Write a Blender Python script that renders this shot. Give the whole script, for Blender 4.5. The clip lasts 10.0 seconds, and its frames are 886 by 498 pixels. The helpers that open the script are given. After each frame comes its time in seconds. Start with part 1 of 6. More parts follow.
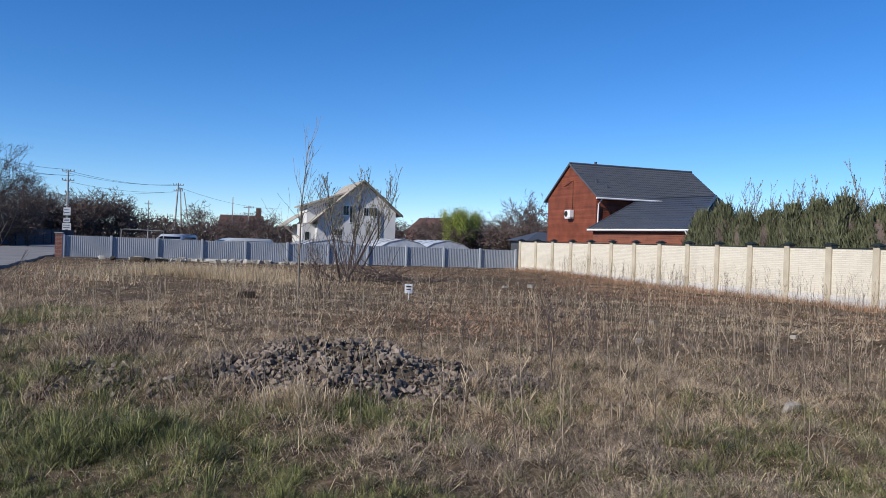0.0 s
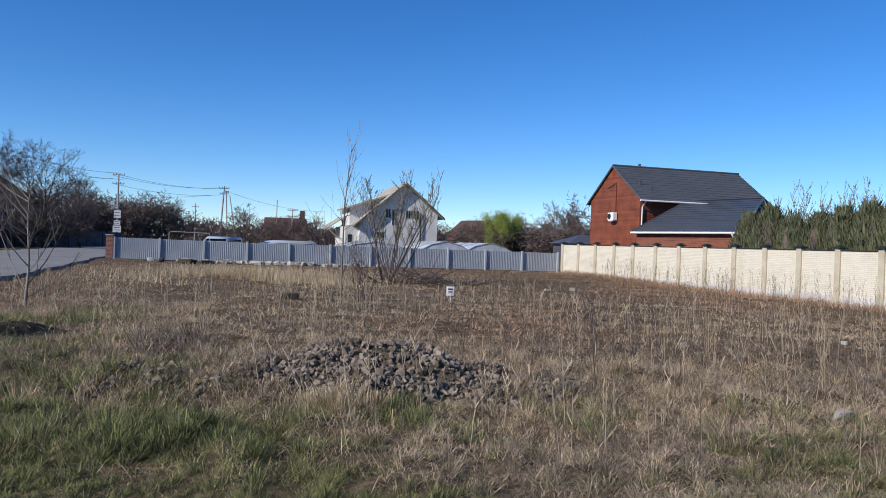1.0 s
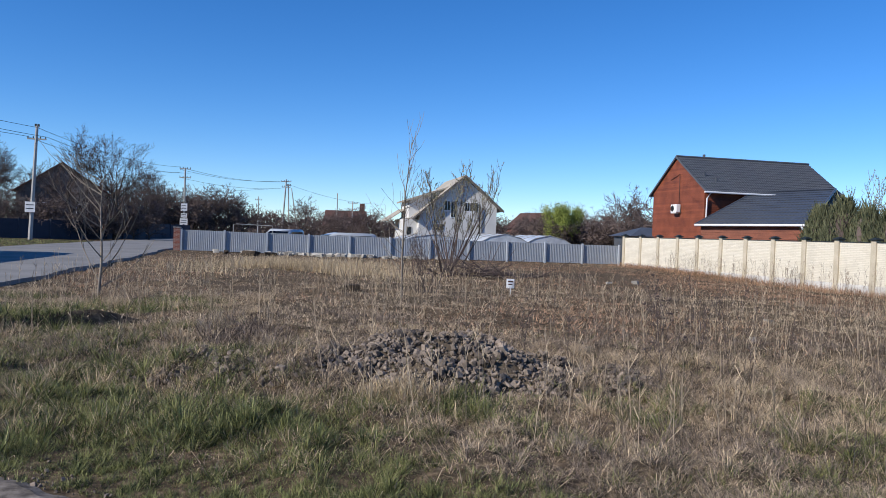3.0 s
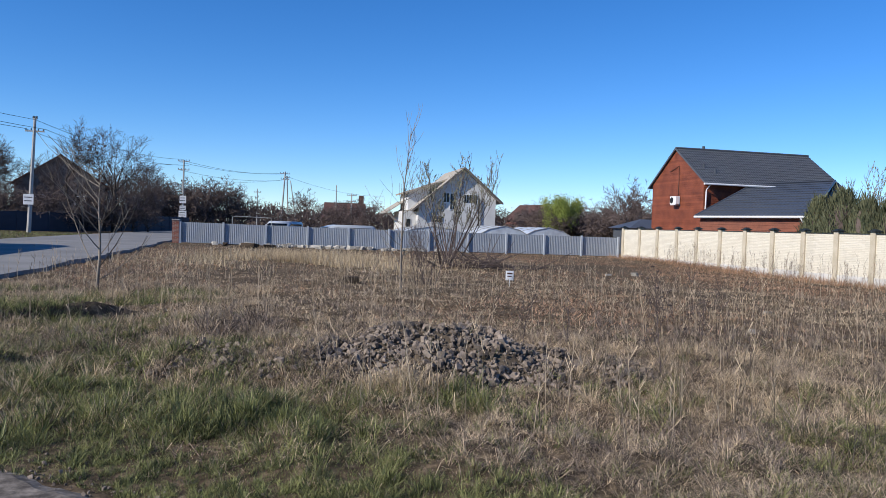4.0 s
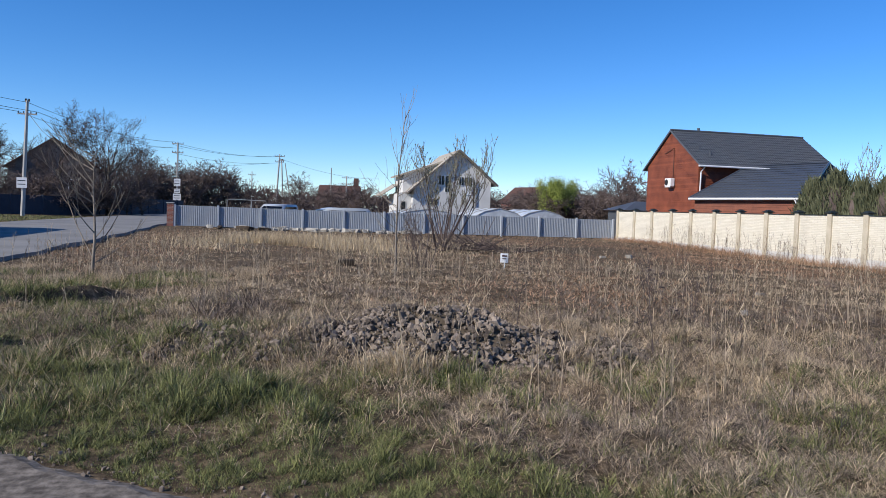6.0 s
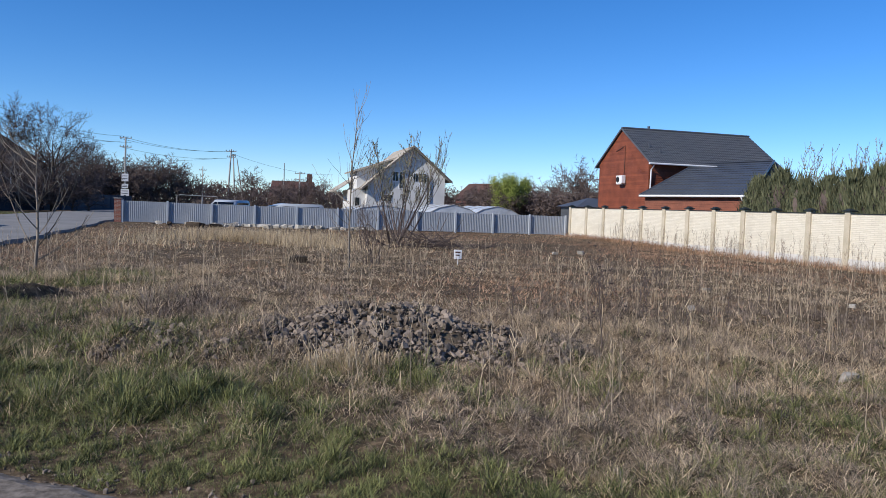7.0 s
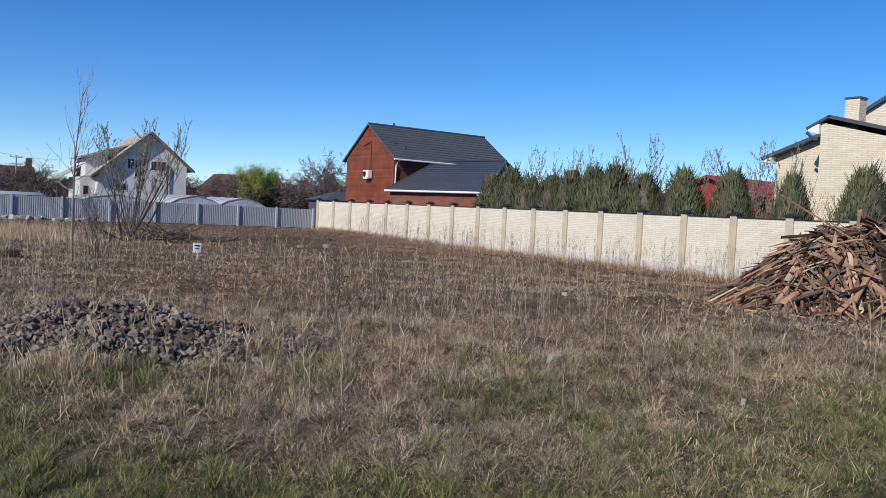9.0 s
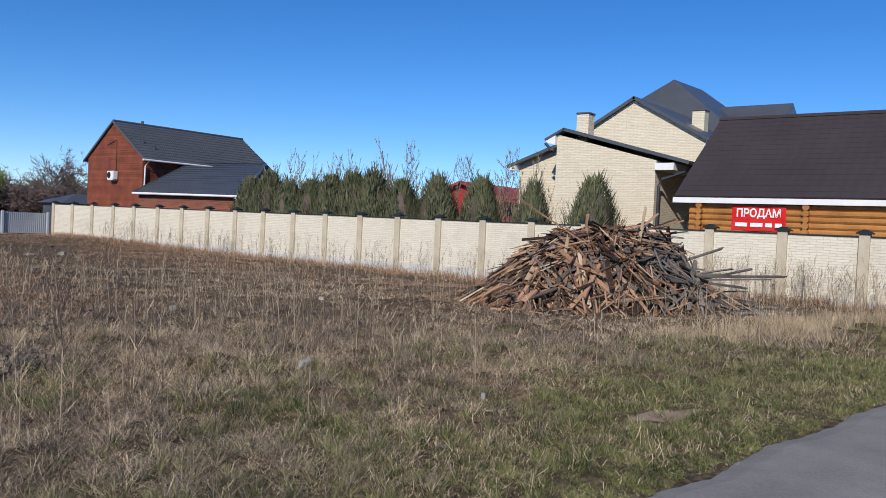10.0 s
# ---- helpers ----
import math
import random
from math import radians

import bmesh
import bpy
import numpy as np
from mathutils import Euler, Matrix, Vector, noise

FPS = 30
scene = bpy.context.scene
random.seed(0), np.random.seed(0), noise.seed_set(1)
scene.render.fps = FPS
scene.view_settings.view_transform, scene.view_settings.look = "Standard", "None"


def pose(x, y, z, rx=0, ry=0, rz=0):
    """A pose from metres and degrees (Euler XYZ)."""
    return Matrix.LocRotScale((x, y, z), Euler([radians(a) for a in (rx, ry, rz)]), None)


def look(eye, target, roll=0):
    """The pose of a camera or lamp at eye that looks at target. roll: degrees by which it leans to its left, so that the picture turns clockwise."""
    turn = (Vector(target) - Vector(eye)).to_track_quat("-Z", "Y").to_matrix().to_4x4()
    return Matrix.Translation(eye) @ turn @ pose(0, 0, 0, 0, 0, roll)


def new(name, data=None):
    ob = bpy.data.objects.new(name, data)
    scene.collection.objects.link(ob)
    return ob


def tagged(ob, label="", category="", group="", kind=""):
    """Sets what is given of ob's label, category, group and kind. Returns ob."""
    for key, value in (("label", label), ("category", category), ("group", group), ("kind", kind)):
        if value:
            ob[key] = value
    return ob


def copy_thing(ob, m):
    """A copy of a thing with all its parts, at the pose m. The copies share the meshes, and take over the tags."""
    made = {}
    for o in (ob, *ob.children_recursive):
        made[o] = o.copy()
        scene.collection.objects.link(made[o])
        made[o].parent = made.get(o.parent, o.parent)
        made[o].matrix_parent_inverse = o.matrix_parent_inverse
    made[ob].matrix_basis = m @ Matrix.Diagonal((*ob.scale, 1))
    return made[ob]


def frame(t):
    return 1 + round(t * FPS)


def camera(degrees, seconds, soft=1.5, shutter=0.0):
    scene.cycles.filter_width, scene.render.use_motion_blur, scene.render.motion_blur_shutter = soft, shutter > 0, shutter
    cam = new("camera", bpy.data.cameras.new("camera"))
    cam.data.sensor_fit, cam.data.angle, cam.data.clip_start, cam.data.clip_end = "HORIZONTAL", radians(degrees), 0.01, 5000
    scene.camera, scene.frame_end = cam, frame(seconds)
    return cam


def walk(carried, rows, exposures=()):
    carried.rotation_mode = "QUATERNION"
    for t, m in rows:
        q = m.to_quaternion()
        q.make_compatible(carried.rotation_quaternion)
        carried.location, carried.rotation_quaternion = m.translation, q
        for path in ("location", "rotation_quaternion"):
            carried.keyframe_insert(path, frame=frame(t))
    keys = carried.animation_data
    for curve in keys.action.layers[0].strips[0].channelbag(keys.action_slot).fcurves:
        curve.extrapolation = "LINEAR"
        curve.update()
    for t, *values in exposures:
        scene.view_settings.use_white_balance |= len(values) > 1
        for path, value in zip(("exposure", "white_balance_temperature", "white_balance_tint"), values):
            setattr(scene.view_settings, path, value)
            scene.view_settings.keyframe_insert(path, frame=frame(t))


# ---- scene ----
cam = camera(59.0, 10.0, soft=0.6)
PATH = [
    (0, (0.072, -0.01, 1.543), (0.756, 1.869, 1.53), 1.9),
    (0.5, (0.067, -0.02, 1.541), (0.691, 1.88, 1.524), 2.0),
    (1, (0.064, -0.023, 1.544), (0.647, 1.89, 1.534), 2.0),
    (1.5, (0.065, 0.061, 1.526), (0.585, 1.993, 1.518), 1.9),
    (2, (0.052, 0.047, 1.526), (0.524, 1.99, 1.507), 1.9),
    (2.5, (0.037, 0.019, 1.531), (0.477, 1.969, 1.506), 2.1),
    (4, (0.047, 0.058, 1.523), (0.489, 2.008, 1.469), 2.0),
    (4.5, (0.031, 0.008, 1.528), (0.475, 1.958, 1.466), 2.0),
    (5, (0.034, 0.026, 1.53), (0.482, 1.974, 1.448), 1.9),
    (6.5, (0.054, -0.009, 1.531), (0.522, 1.933, 1.429), 1.8),
    (7, (0.068, -0.012, 1.538), (0.635, 1.903, 1.434), 2.0),
    (7.5, (0.096, -0.014, 1.543), (0.831, 1.843, 1.439), 2.3),
    (8, (0.12, -0.062, 1.553), (1.003, 1.73, 1.451), 2.5),
    (8.5, (0.143, -0.073, 1.553), (1.101, 1.679, 1.451), 2.6),
    (9, (0.16, -0.148, 1.561), (1.297, 1.495, 1.466), 2.9),
    (9.5, (0.238, -0.153, 1.547), (1.588, 1.321, 1.469), 3.1),
    (10, (0.33, -0.193, 1.563), (1.901, 1.043, 1.509), 2.8),
]
walk(cam, [(t, look(eye, target, roll)) for t, eye, target, roll in PATH],
     [(0, -0.04), (2.5, 0.05), (5.0, 0.11), (6.5, 0.08), (7.0, 0.02), (8.5, -0.07), (9.0, -0.14), (10.0, -0.2)])

# ---- world, sun ----
world = bpy.data.worlds.new("sky")
scene.world = world
world.use_nodes = True
wn = world.node_tree
sky = wn.nodes.new("ShaderNodeTexSky")
sky.sky_type = "NISHITA"
sky.sun_disc = False
SUN_DIR = Vector((-0.79, -0.27, 0.54)).normalized()
sky.sun_elevation = math.asin(SUN_DIR.z)
sky.sun_rotation = math.atan2(SUN_DIR.x, SUN_DIR.y)
sky.altitude, sky.air_density, sky.dust_density, sky.ozone_density = 1500, 0.9, 0.0, 5.5
sat = wn.nodes.new("ShaderNodeHueSaturation")      # the deep clear blue of a dry spring sky
sat.inputs["Saturation"].default_value, sat.inputs["Hue"].default_value = 1.22, 0.506
wn.links.new(sky.outputs[0], sat.inputs["Color"])
wn.links.new(sat.outputs[0], wn.nodes["Background"].inputs[0])
wn.nodes["Background"].inputs[1].default_value = 0.149
sun = new("sun", bpy.data.lights.new("sun", "SUN"))
sun.data.energy, sun.data.angle, sun.data.color = 5.0, radians(0.5), (1.0, 0.94, 0.85)
sun.matrix_world = look(SUN_DIR * 50, (0, 0, 0))


# ---- materials ----
def node_mat(name):
    m = bpy.data.materials.new(name)
    m.use_nodes = True
    return m, m.node_tree.nodes, m.node_tree.links, m.node_tree.nodes["Principled BSDF"]


def surface(name, dark, light, rough=0.8, scale=3.0, fine=40.0, bump=0.2, metal=0.0, dist=0.01, per=0.0, spec=0.3, span=(0.38, 0.88)):
    """Two-scale noise between two colours, fine bump; per: variation from piece to piece."""
    m, n, l, b = node_mat(name)
    geo = n.new("ShaderNodeNewGeometry")
    big = n.new("ShaderNodeTexNoise"); big.inputs["Scale"].default_value = scale; big.inputs["Detail"].default_value = 5
    small = n.new("ShaderNodeTexNoise"); small.inputs["Scale"].default_value = fine; small.inputs["Detail"].default_value = 3
    l.new(geo.outputs["Position"], big.inputs["Vector"]); l.new(geo.outputs["Position"], small.inputs["Vector"])
    mixv = n.new("ShaderNodeMath"); mixv.operation = "MULTIPLY_ADD"
    l.new(small.outputs[0], mixv.inputs[0]); mixv.inputs[1].default_value = 0.5
    half = n.new("ShaderNodeMath"); half.operation = "MULTIPLY"; half.inputs[1].default_value = 0.75
    l.new(big.outputs[0], half.inputs[0]); l.new(half.outputs[0], mixv.inputs[2])
    last = mixv.outputs[0]
    if per:
        info = n.new("ShaderNodeObjectInfo"); isl = geo.outputs["Random Per Island"]
        add = n.new("ShaderNodeMath"); add.operation = "ADD"
        l.new(info.outputs["Random"], add.inputs[0]); l.new(isl, add.inputs[1])
        fr = n.new("ShaderNodeMath"); fr.operation = "FRACT"; l.new(add.outputs[0], fr.inputs[0])
        mul = n.new("ShaderNodeMath"); mul.operation = "MULTIPLY_ADD"; mul.inputs[1].default_value = per
        l.new(fr.outputs[0], mul.inputs[0])
        off = n.new("ShaderNodeMath"); off.operation = "SUBTRACT"; off.inputs[1].default_value = per / 2
        l.new(last, off.inputs[0]); l.new(off.outputs[0], mul.inputs[2])
        last = mul.outputs[0]
    ramp = n.new("ShaderNodeValToRGB")
    ramp.color_ramp.elements[0].position, ramp.color_ramp.elements[1].position = span
    ramp.color_ramp.elements[0].color, ramp.color_ramp.elements[1].color = (*dark, 1), (*light, 1)
    l.new(last, ramp.inputs[0]); l.new(ramp.outputs[0], b.inputs["Base Color"])
    b.inputs["Roughness"].default_value, b.inputs["Metallic"].default_value = rough, metal
    b.inputs["Specular IOR Level"].default_value = spec
    if bump:
        bp = n.new("ShaderNodeBump"); bp.inputs["Strength"].default_value = bump; bp.inputs["Distance"].default_value = dist
        l.new(small.outputs[0], bp.inputs["Height"]); l.new(bp.outputs[0], b.inputs["Normal"])
    return m


def brick_mat(name, c1, c2, mortar, length, height, joint, plane="yz", bump=0.6, stain=(0.3, 0.27, 0.22), stain_amt=0.25):
    """Coursed brick relief with weather stains."""
    m, n, l, b = node_mat(name)
    geo = n.new("ShaderNodeNewGeometry")
    sep = n.new("ShaderNodeSeparateXYZ"); l.new(geo.outputs["Position"], sep.inputs[0])
    com = n.new("ShaderNodeCombineXYZ")
    sm = n.new("ShaderNodeMath"); sm.operation = "ADD"
    l.new(sep.outputs[0], sm.inputs[0]); l.new(sep.outputs[1], sm.inputs[1])
    l.new(sm.outputs[0], com.inputs[0]); l.new(sep.outputs[2], com.inputs[1])
    br = n.new("ShaderNodeTexBrick")
    br.inputs["Scale"].default_value = 1.0
    br.inputs["Brick Width"].default_value, br.inputs["Row Height"].default_value, br.inputs["Mortar Size"].default_value = length, height, joint
    br.inputs["Mortar Smooth"].default_value = 0.3
    br.inputs["Color1"].default_value, br.inputs["Color2"].default_value, br.inputs["Mortar"].default_value = (*c1, 1), (*c2, 1), (*mortar, 1)
    wob = n.new("ShaderNodeTexNoise"); wob.inputs["Scale"].default_value = 3.0
    l.new(geo.outputs["Position"], wob.inputs["Vector"])
    vm = n.new("ShaderNodeVectorMath"); vm.operation = "MULTIPLY_ADD"; vm.inputs[1].default_value = (0.12, 0.03, 0)
    l.new(wob.outputs["Color"], vm.inputs[0]); l.new(com.outputs[0], vm.inputs[2])
    l.new(vm.outputs[0], br.inputs["Vector"])
    no = n.new("ShaderNodeTexNoise"); no.inputs["Scale"].default_value = 0.9; no.inputs["Detail"].default_value = 8
    no.inputs["Roughness"].default_value = 0.65
    l.new(geo.outputs["Position"], no.inputs["Vector"])
    rp = n.new("ShaderNodeMapRange"); rp.inputs[1].default_value, rp.inputs[2].default_value = 0.52, 0.8
    rp.inputs[3].default_value, rp.inputs[4].default_value = 0, stain_amt
    l.new(no.outputs[0], rp.inputs[0])
    mx = n.new("ShaderNodeMix"); mx.data_type = "RGBA"
    l.new(rp.outputs[0], mx.inputs[0]); l.new(br.outputs["Color"], mx.inputs[6]); mx.inputs[7].default_value = (*stain, 1)
    l.new(mx.outputs[2], b.inputs["Base Color"])
    b.inputs["Roughness"].default_value = 0.9
    b.inputs["Specular IOR Level"].default_value = 0.2
    bp = n.new("ShaderNodeBump"); bp.inputs["Strength"].default_value = bump; bp.inputs["Distance"].default_value = 0.012
    inv = n.new("ShaderNodeMath"); inv.operation = "SUBTRACT"; inv.inputs[0].default_value = 1
    l.new(br.outputs["Fac"], inv.inputs[1]); l.new(inv.outputs[0], bp.inputs["Height"])
    l.new(bp.outputs[0], b.inputs["Normal"])
    return m


M_PANEL = brick_mat("cream_brick_relief_concrete", (0.70, 0.645, 0.535), (0.64, 0.585, 0.475), (0.56, 0.505, 0.405), 0.33, 0.07, 0.009, stain_amt=0.38)
M_PILLAR = surface("cream_concrete", (0.38, 0.325, 0.235), (0.58, 0.51, 0.395), scale=2.0, fine=30, bump=0.2)
M_PLINTH = surface("grey_white_concrete", (0.40, 0.38, 0.35), (0.72, 0.69, 0.64), scale=1.6, fine=25, bump=0.4)
M_CAP = surface("dark_green_cap", (0.012, 0.016, 0.015), (0.03, 0.036, 0.034), rough=0.5, scale=4)
M_FENCE = surface("blue_grey_sheet", (0.25, 0.272, 0.305), (0.33, 0.352, 0.385), rough=0.45, scale=1.0, fine=8, bump=0.05, per=0.1)
M_FENCE_POST = surface("grey_post_paint", (0.34, 0.37, 0.41), (0.43, 0.46, 0.50), rough=0.5, scale=2)
M_REDBRICK = brick_mat("red_brick", (0.28, 0.09, 0.06), (0.20, 0.06, 0.045), (0.30, 0.25, 0.22), 0.25, 0.075, 0.01)
M_REDWOOD = surface("red_stained_boards", (0.12, 0.033, 0.017), (0.27, 0.078, 0.037), rough=0.6, scale=1.3, fine=18, bump=0.25, per=0.22)
M_ROOF = surface("graphite_metal_tile", (0.058, 0.063, 0.072), (0.088, 0.094, 0.104), rough=0.38, scale=0.8, fine=12, bump=0.05, spec=0.5)
M_ROOF_BROWN = surface("dark_brown_shingle", (0.036, 0.028, 0.031), (0.052, 0.041, 0.044), rough=0.7, scale=0.6, fine=40, bump=0.3)
M_WHITE = surface("white_paint", (0.66, 0.66, 0.66), (0.82, 0.82, 0.82), rough=0.55, scale=2, bump=0.05)
M_RENDER = surface("white_render", (0.50, 0.49, 0.47), (0.68, 0.67, 0.645), rough=0.9, scale=0.8, fine=30, bump=0.2)
M_SLATE = surface("weathered_slate_sheet", (0.28, 0.25, 0.21), (0.46, 0.41, 0.34), rough=0.9, scale=0.7, fine=12, bump=0.3)
M_YELLOW = brick_mat("pale_yellow_brick", (0.72, 0.645, 0.50), (0.64, 0.56, 0.425), (0.55, 0.48, 0.37), 0.36, 0.066, 0.010, stain_amt=0.16)
M_LOG = surface("honey_log", (0.26, 0.105, 0.028), (0.46, 0.21, 0.06), rough=0.5, scale=2.0, fine=22, bump=0.15, per=0.15)
M_GLASS = surface("dark_window_glass", (0.012, 0.014, 0.017), (0.022, 0.026, 0.03), rough=0.12, scale=1, bump=0, spec=0.25)
M_ASPHALT = surface("worn_asphalt", (0.17, 0.158, 0.146), (0.27, 0.252, 0.234), rough=0.95, scale=2.2, fine=45, bump=0.5, dist=0.01)


def trodden_over(m, dark, light):
    """Grey earth trodden over the corner of the lane, thinning out along it."""
    n, l = m.node_tree.nodes, m.node_tree.links
    b = n["Principled BSDF"]
    geo = n.new("ShaderNodeNewGeometry")
    sep = n.new("ShaderNodeSeparateXYZ"); l.new(geo.outputs["Position"], sep.inputs[0])
    patch = n.new("ShaderNodeTexNoise"); patch.inputs["Scale"].default_value = 1.1; patch.inputs["Detail"].default_value = 6
    grain = n.new("ShaderNodeTexNoise"); grain.inputs["Scale"].default_value = 14; grain.inputs["Detail"].default_value = 5
    for t in (patch, grain):
        l.new(geo.outputs["Position"], t.inputs["Vector"])
    add = n.new("ShaderNodeMath"); add.operation = "MULTIPLY_ADD"; add.inputs[1].default_value = 3.0
    l.new(patch.outputs[0], add.inputs[0]); l.new(sep.outputs[0], add.inputs[2])
    rng_ = n.new("ShaderNodeMapRange")
    rng_.inputs[1].default_value, rng_.inputs[2].default_value = 2.4, 3.9
    l.new(add.outputs[0], rng_.inputs[0])
    ramp = n.new("ShaderNodeValToRGB")
    ramp.color_ramp.elements[0].position, ramp.color_ramp.elements[1].position = 0.35, 0.7
    ramp.color_ramp.elements[0].color, ramp.color_ramp.elements[1].color = (*dark, 1), (*light, 1)
    l.new(grain.outputs[0], ramp.inputs[0])
    mx = n.new("ShaderNodeMix"); mx.data_type = "RGBA"
    l.new(rng_.outputs[0], mx.inputs[0]); l.new(ramp.outputs[0], mx.inputs[6])
    l.new(b.inputs["Base Color"].links[0].from_socket, mx.inputs[7])
    l.new(mx.outputs[2], b.inputs["Base Color"])


trodden_over(M_ASPHALT, (0.075, 0.062, 0.05), (0.24, 0.206, 0.172))
M_STREET = surface("grey_street_asphalt", (0.15, 0.146, 0.14), (0.27, 0.262, 0.252), rough=0.9, scale=0.5, fine=40, bump=0.4)
M_PALESTONE = surface("pale_rubble", (0.20, 0.185, 0.16), (0.48, 0.45, 0.40), rough=0.95, scale=3, fine=30, bump=0.4, per=0.4)
M_STONE = surface("grey_rubble_stone", (0.07, 0.055, 0.045), (0.33, 0.265, 0.21), rough=0.95, scale=3, fine=40, bump=0.5, per=0.3)
M_SOIL = surface("brown_soil", (0.055, 0.042, 0.03), (0.13, 0.10, 0.07), rough=1.0, scale=2, fine=30, bump=0.6)
# dug soil, and also the painted shade inside the wood pile
M_DARKSOIL_SHADE = surface("dark_soil_and_pile_shade", (0.028, 0.021, 0.015), (0.085, 0.063, 0.045), rough=1.0, scale=5, fine=35, bump=0.8, dist=0.03)
M_OLDWOOD = surface("weathered_scrap_wood", (0.03, 0.016, 0.011), (0.42, 0.245, 0.15), rough=0.85, scale=1.5, fine=25, bump=0.3, per=0.6)
M_GREYWOOD = surface("grey_scrap_wood", (0.06, 0.05, 0.045), (0.20, 0.175, 0.155), rough=0.9, scale=1.5, fine=25, bump=0.3, per=0.4)
M_PALEWOOD = surface("fresh_split_wood", (0.34, 0.24, 0.15), (0.56, 0.44, 0.30), rough=0.8, scale=2, fine=25, bump=0.2, per=0.3)
M_BARK = surface("grey_brown_bark", (0.05, 0.038, 0.03), (0.13, 0.105, 0.085), rough=0.95, scale=4, fine=40, bump=0.4)
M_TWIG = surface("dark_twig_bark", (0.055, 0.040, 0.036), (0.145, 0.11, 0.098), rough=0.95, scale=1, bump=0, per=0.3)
M_TWIG_RED = surface("reddish_twig_bark", (0.08, 0.058, 0.052), (0.19, 0.145, 0.13), rough=0.95, scale=1, bump=0, per=0.3)
M_BARK_PALE = surface("pale_sapling_bark", (0.14, 0.115, 0.09), (0.27, 0.23, 0.185), rough=0.9, scale=3, bump=0, per=0.2)
M_JUNIPER = surface("juniper_needles", (0.04, 0.052, 0.026), (0.20, 0.20, 0.11), rough=0.8, scale=2.5, fine=20, bump=0, per=0.3)
M_WILLOW = surface("fresh_willow_leaf", (0.14, 0.19, 0.035), (0.34, 0.38, 0.09), rough=0.7, scale=1, bump=0, per=0.3)
M_CONCRETE = surface("pole_concrete", (0.30, 0.29, 0.27), (0.46, 0.44, 0.41), rough=0.9, scale=2, fine=25, bump=0.2)
# blue paint darkened: the tree shade on the fence is in this colour
M_BLUEWALL = surface("shade_darkened_blue_paint", (0.014, 0.021, 0.038), (0.028, 0.04, 0.064), rough=0.6, scale=1.0, fine=10, bump=0.1, per=0.15)
M_BLACK = surface("black_rubber", (0.012, 0.012, 0.012), (0.025, 0.025, 0.025), rough=0.6, scale=5)
M_RED = surface("red_vinyl", (0.52, 0.012, 0.012), (0.66, 0.022, 0.02), rough=0.45, scale=2, fine=6, bump=0.1)
M_LETTER = surface("white_print", (0.75, 0.75, 0.75), (0.82, 0.82, 0.82), rough=0.5, scale=2, bump=0)
M_FILM = surface("milky_greenhouse_film", (0.36, 0.39, 0.43), (0.60, 0.64, 0.68), rough=0.35, scale=0.8, fine=5, bump=0.3)
M_REDROOF = surface("red_metal_roof", (0.30, 0.028, 0.025), (0.40, 0.045, 0.04), rough=0.5, scale=1)
M_BROWNROOF = surface("brown_tile_roof", (0.065, 0.034, 0.027), (0.12, 0.062, 0.05), rough=0.8, scale=1)
M_CAR = surface("silver_car_paint", (0.42, 0.45, 0.48), (0.50, 0.53, 0.56), rough=0.25, scale=1, bump=0, spec=0.6)
M_GUTTER_DARK = surface("graphite_gutter", (0.03, 0.033, 0.04), (0.05, 0.055, 0.065), rough=0.4, scale=3)


# ---- mesh helpers ----
def part(name, bm, material, parent=None, label="", smooth=False):
    me = bpy.data.meshes.new(name)
    bmesh.ops.recalc_face_normals(bm, faces=bm.faces)
    bm.to_mesh(me)
    bm.free()
    me.materials.append(material)
    if smooth:
        me.shade_smooth()
    ob = new(name, me)
    if parent:
        ob.parent = parent
    if label:
        tagged(ob, label)
    return ob


def from_arrays(name, verts, faces, material, parent=None):
    me = bpy.data.meshes.new(name)
    verts = np.asarray(verts, dtype=np.float32).reshape(-1, 3)
    faces = np.asarray(faces, dtype=np.int32)
    k = faces.shape[1]
    me.vertices.add(len(verts)); me.vertices.foreach_set("co", verts.ravel())
    me.loops.add(faces.size); me.loops.foreach_set("vertex_index", faces.ravel())
    me.polygons.add(len(faces)); me.polygons.foreach_set("loop_start", np.arange(0, faces.size, k, dtype=np.int32))
    me.update(calc_edges=True)
    me.shade_flat()
    me.materials.append(material)
    ob = new(name, me)
    if parent:
        ob.parent = parent
    return ob


def thing(name, label, category, group="", at=(0, 0, 0)):
    ob = new(name)
    ob.location = at
    ob.empty_display_size = 0.2
    return tagged(ob, label, category, group)


def box(bm, a, b, bev=0.0):
    (x0, y0, z0), (x1, y1, z1) = a, b
    vs = [bm.verts.new(p) for p in ((x0, y0, z0), (x1, y0, z0), (x1, y1, z0), (x0, y1, z0), (x0, y0, z1), (x1, y0, z1), (x1, y1, z1), (x0, y1, z1))]
    fs = [bm.faces.new([vs[i] for i in q]) for q in ((3, 2, 1, 0), (4, 5, 6, 7), (0, 1, 5, 4), (1, 2, 6, 5), (2, 3, 7, 6), (3, 0, 4, 7))]
    if bev:
        bmesh.ops.bevel(bm, geom=list({e for f in fs for e in f.edges}), offset=bev, segments=1, affect="EDGES")
    return bm


def boxed(a, b, bev=0.0):
    return box(bmesh.new(), a, b, bev)


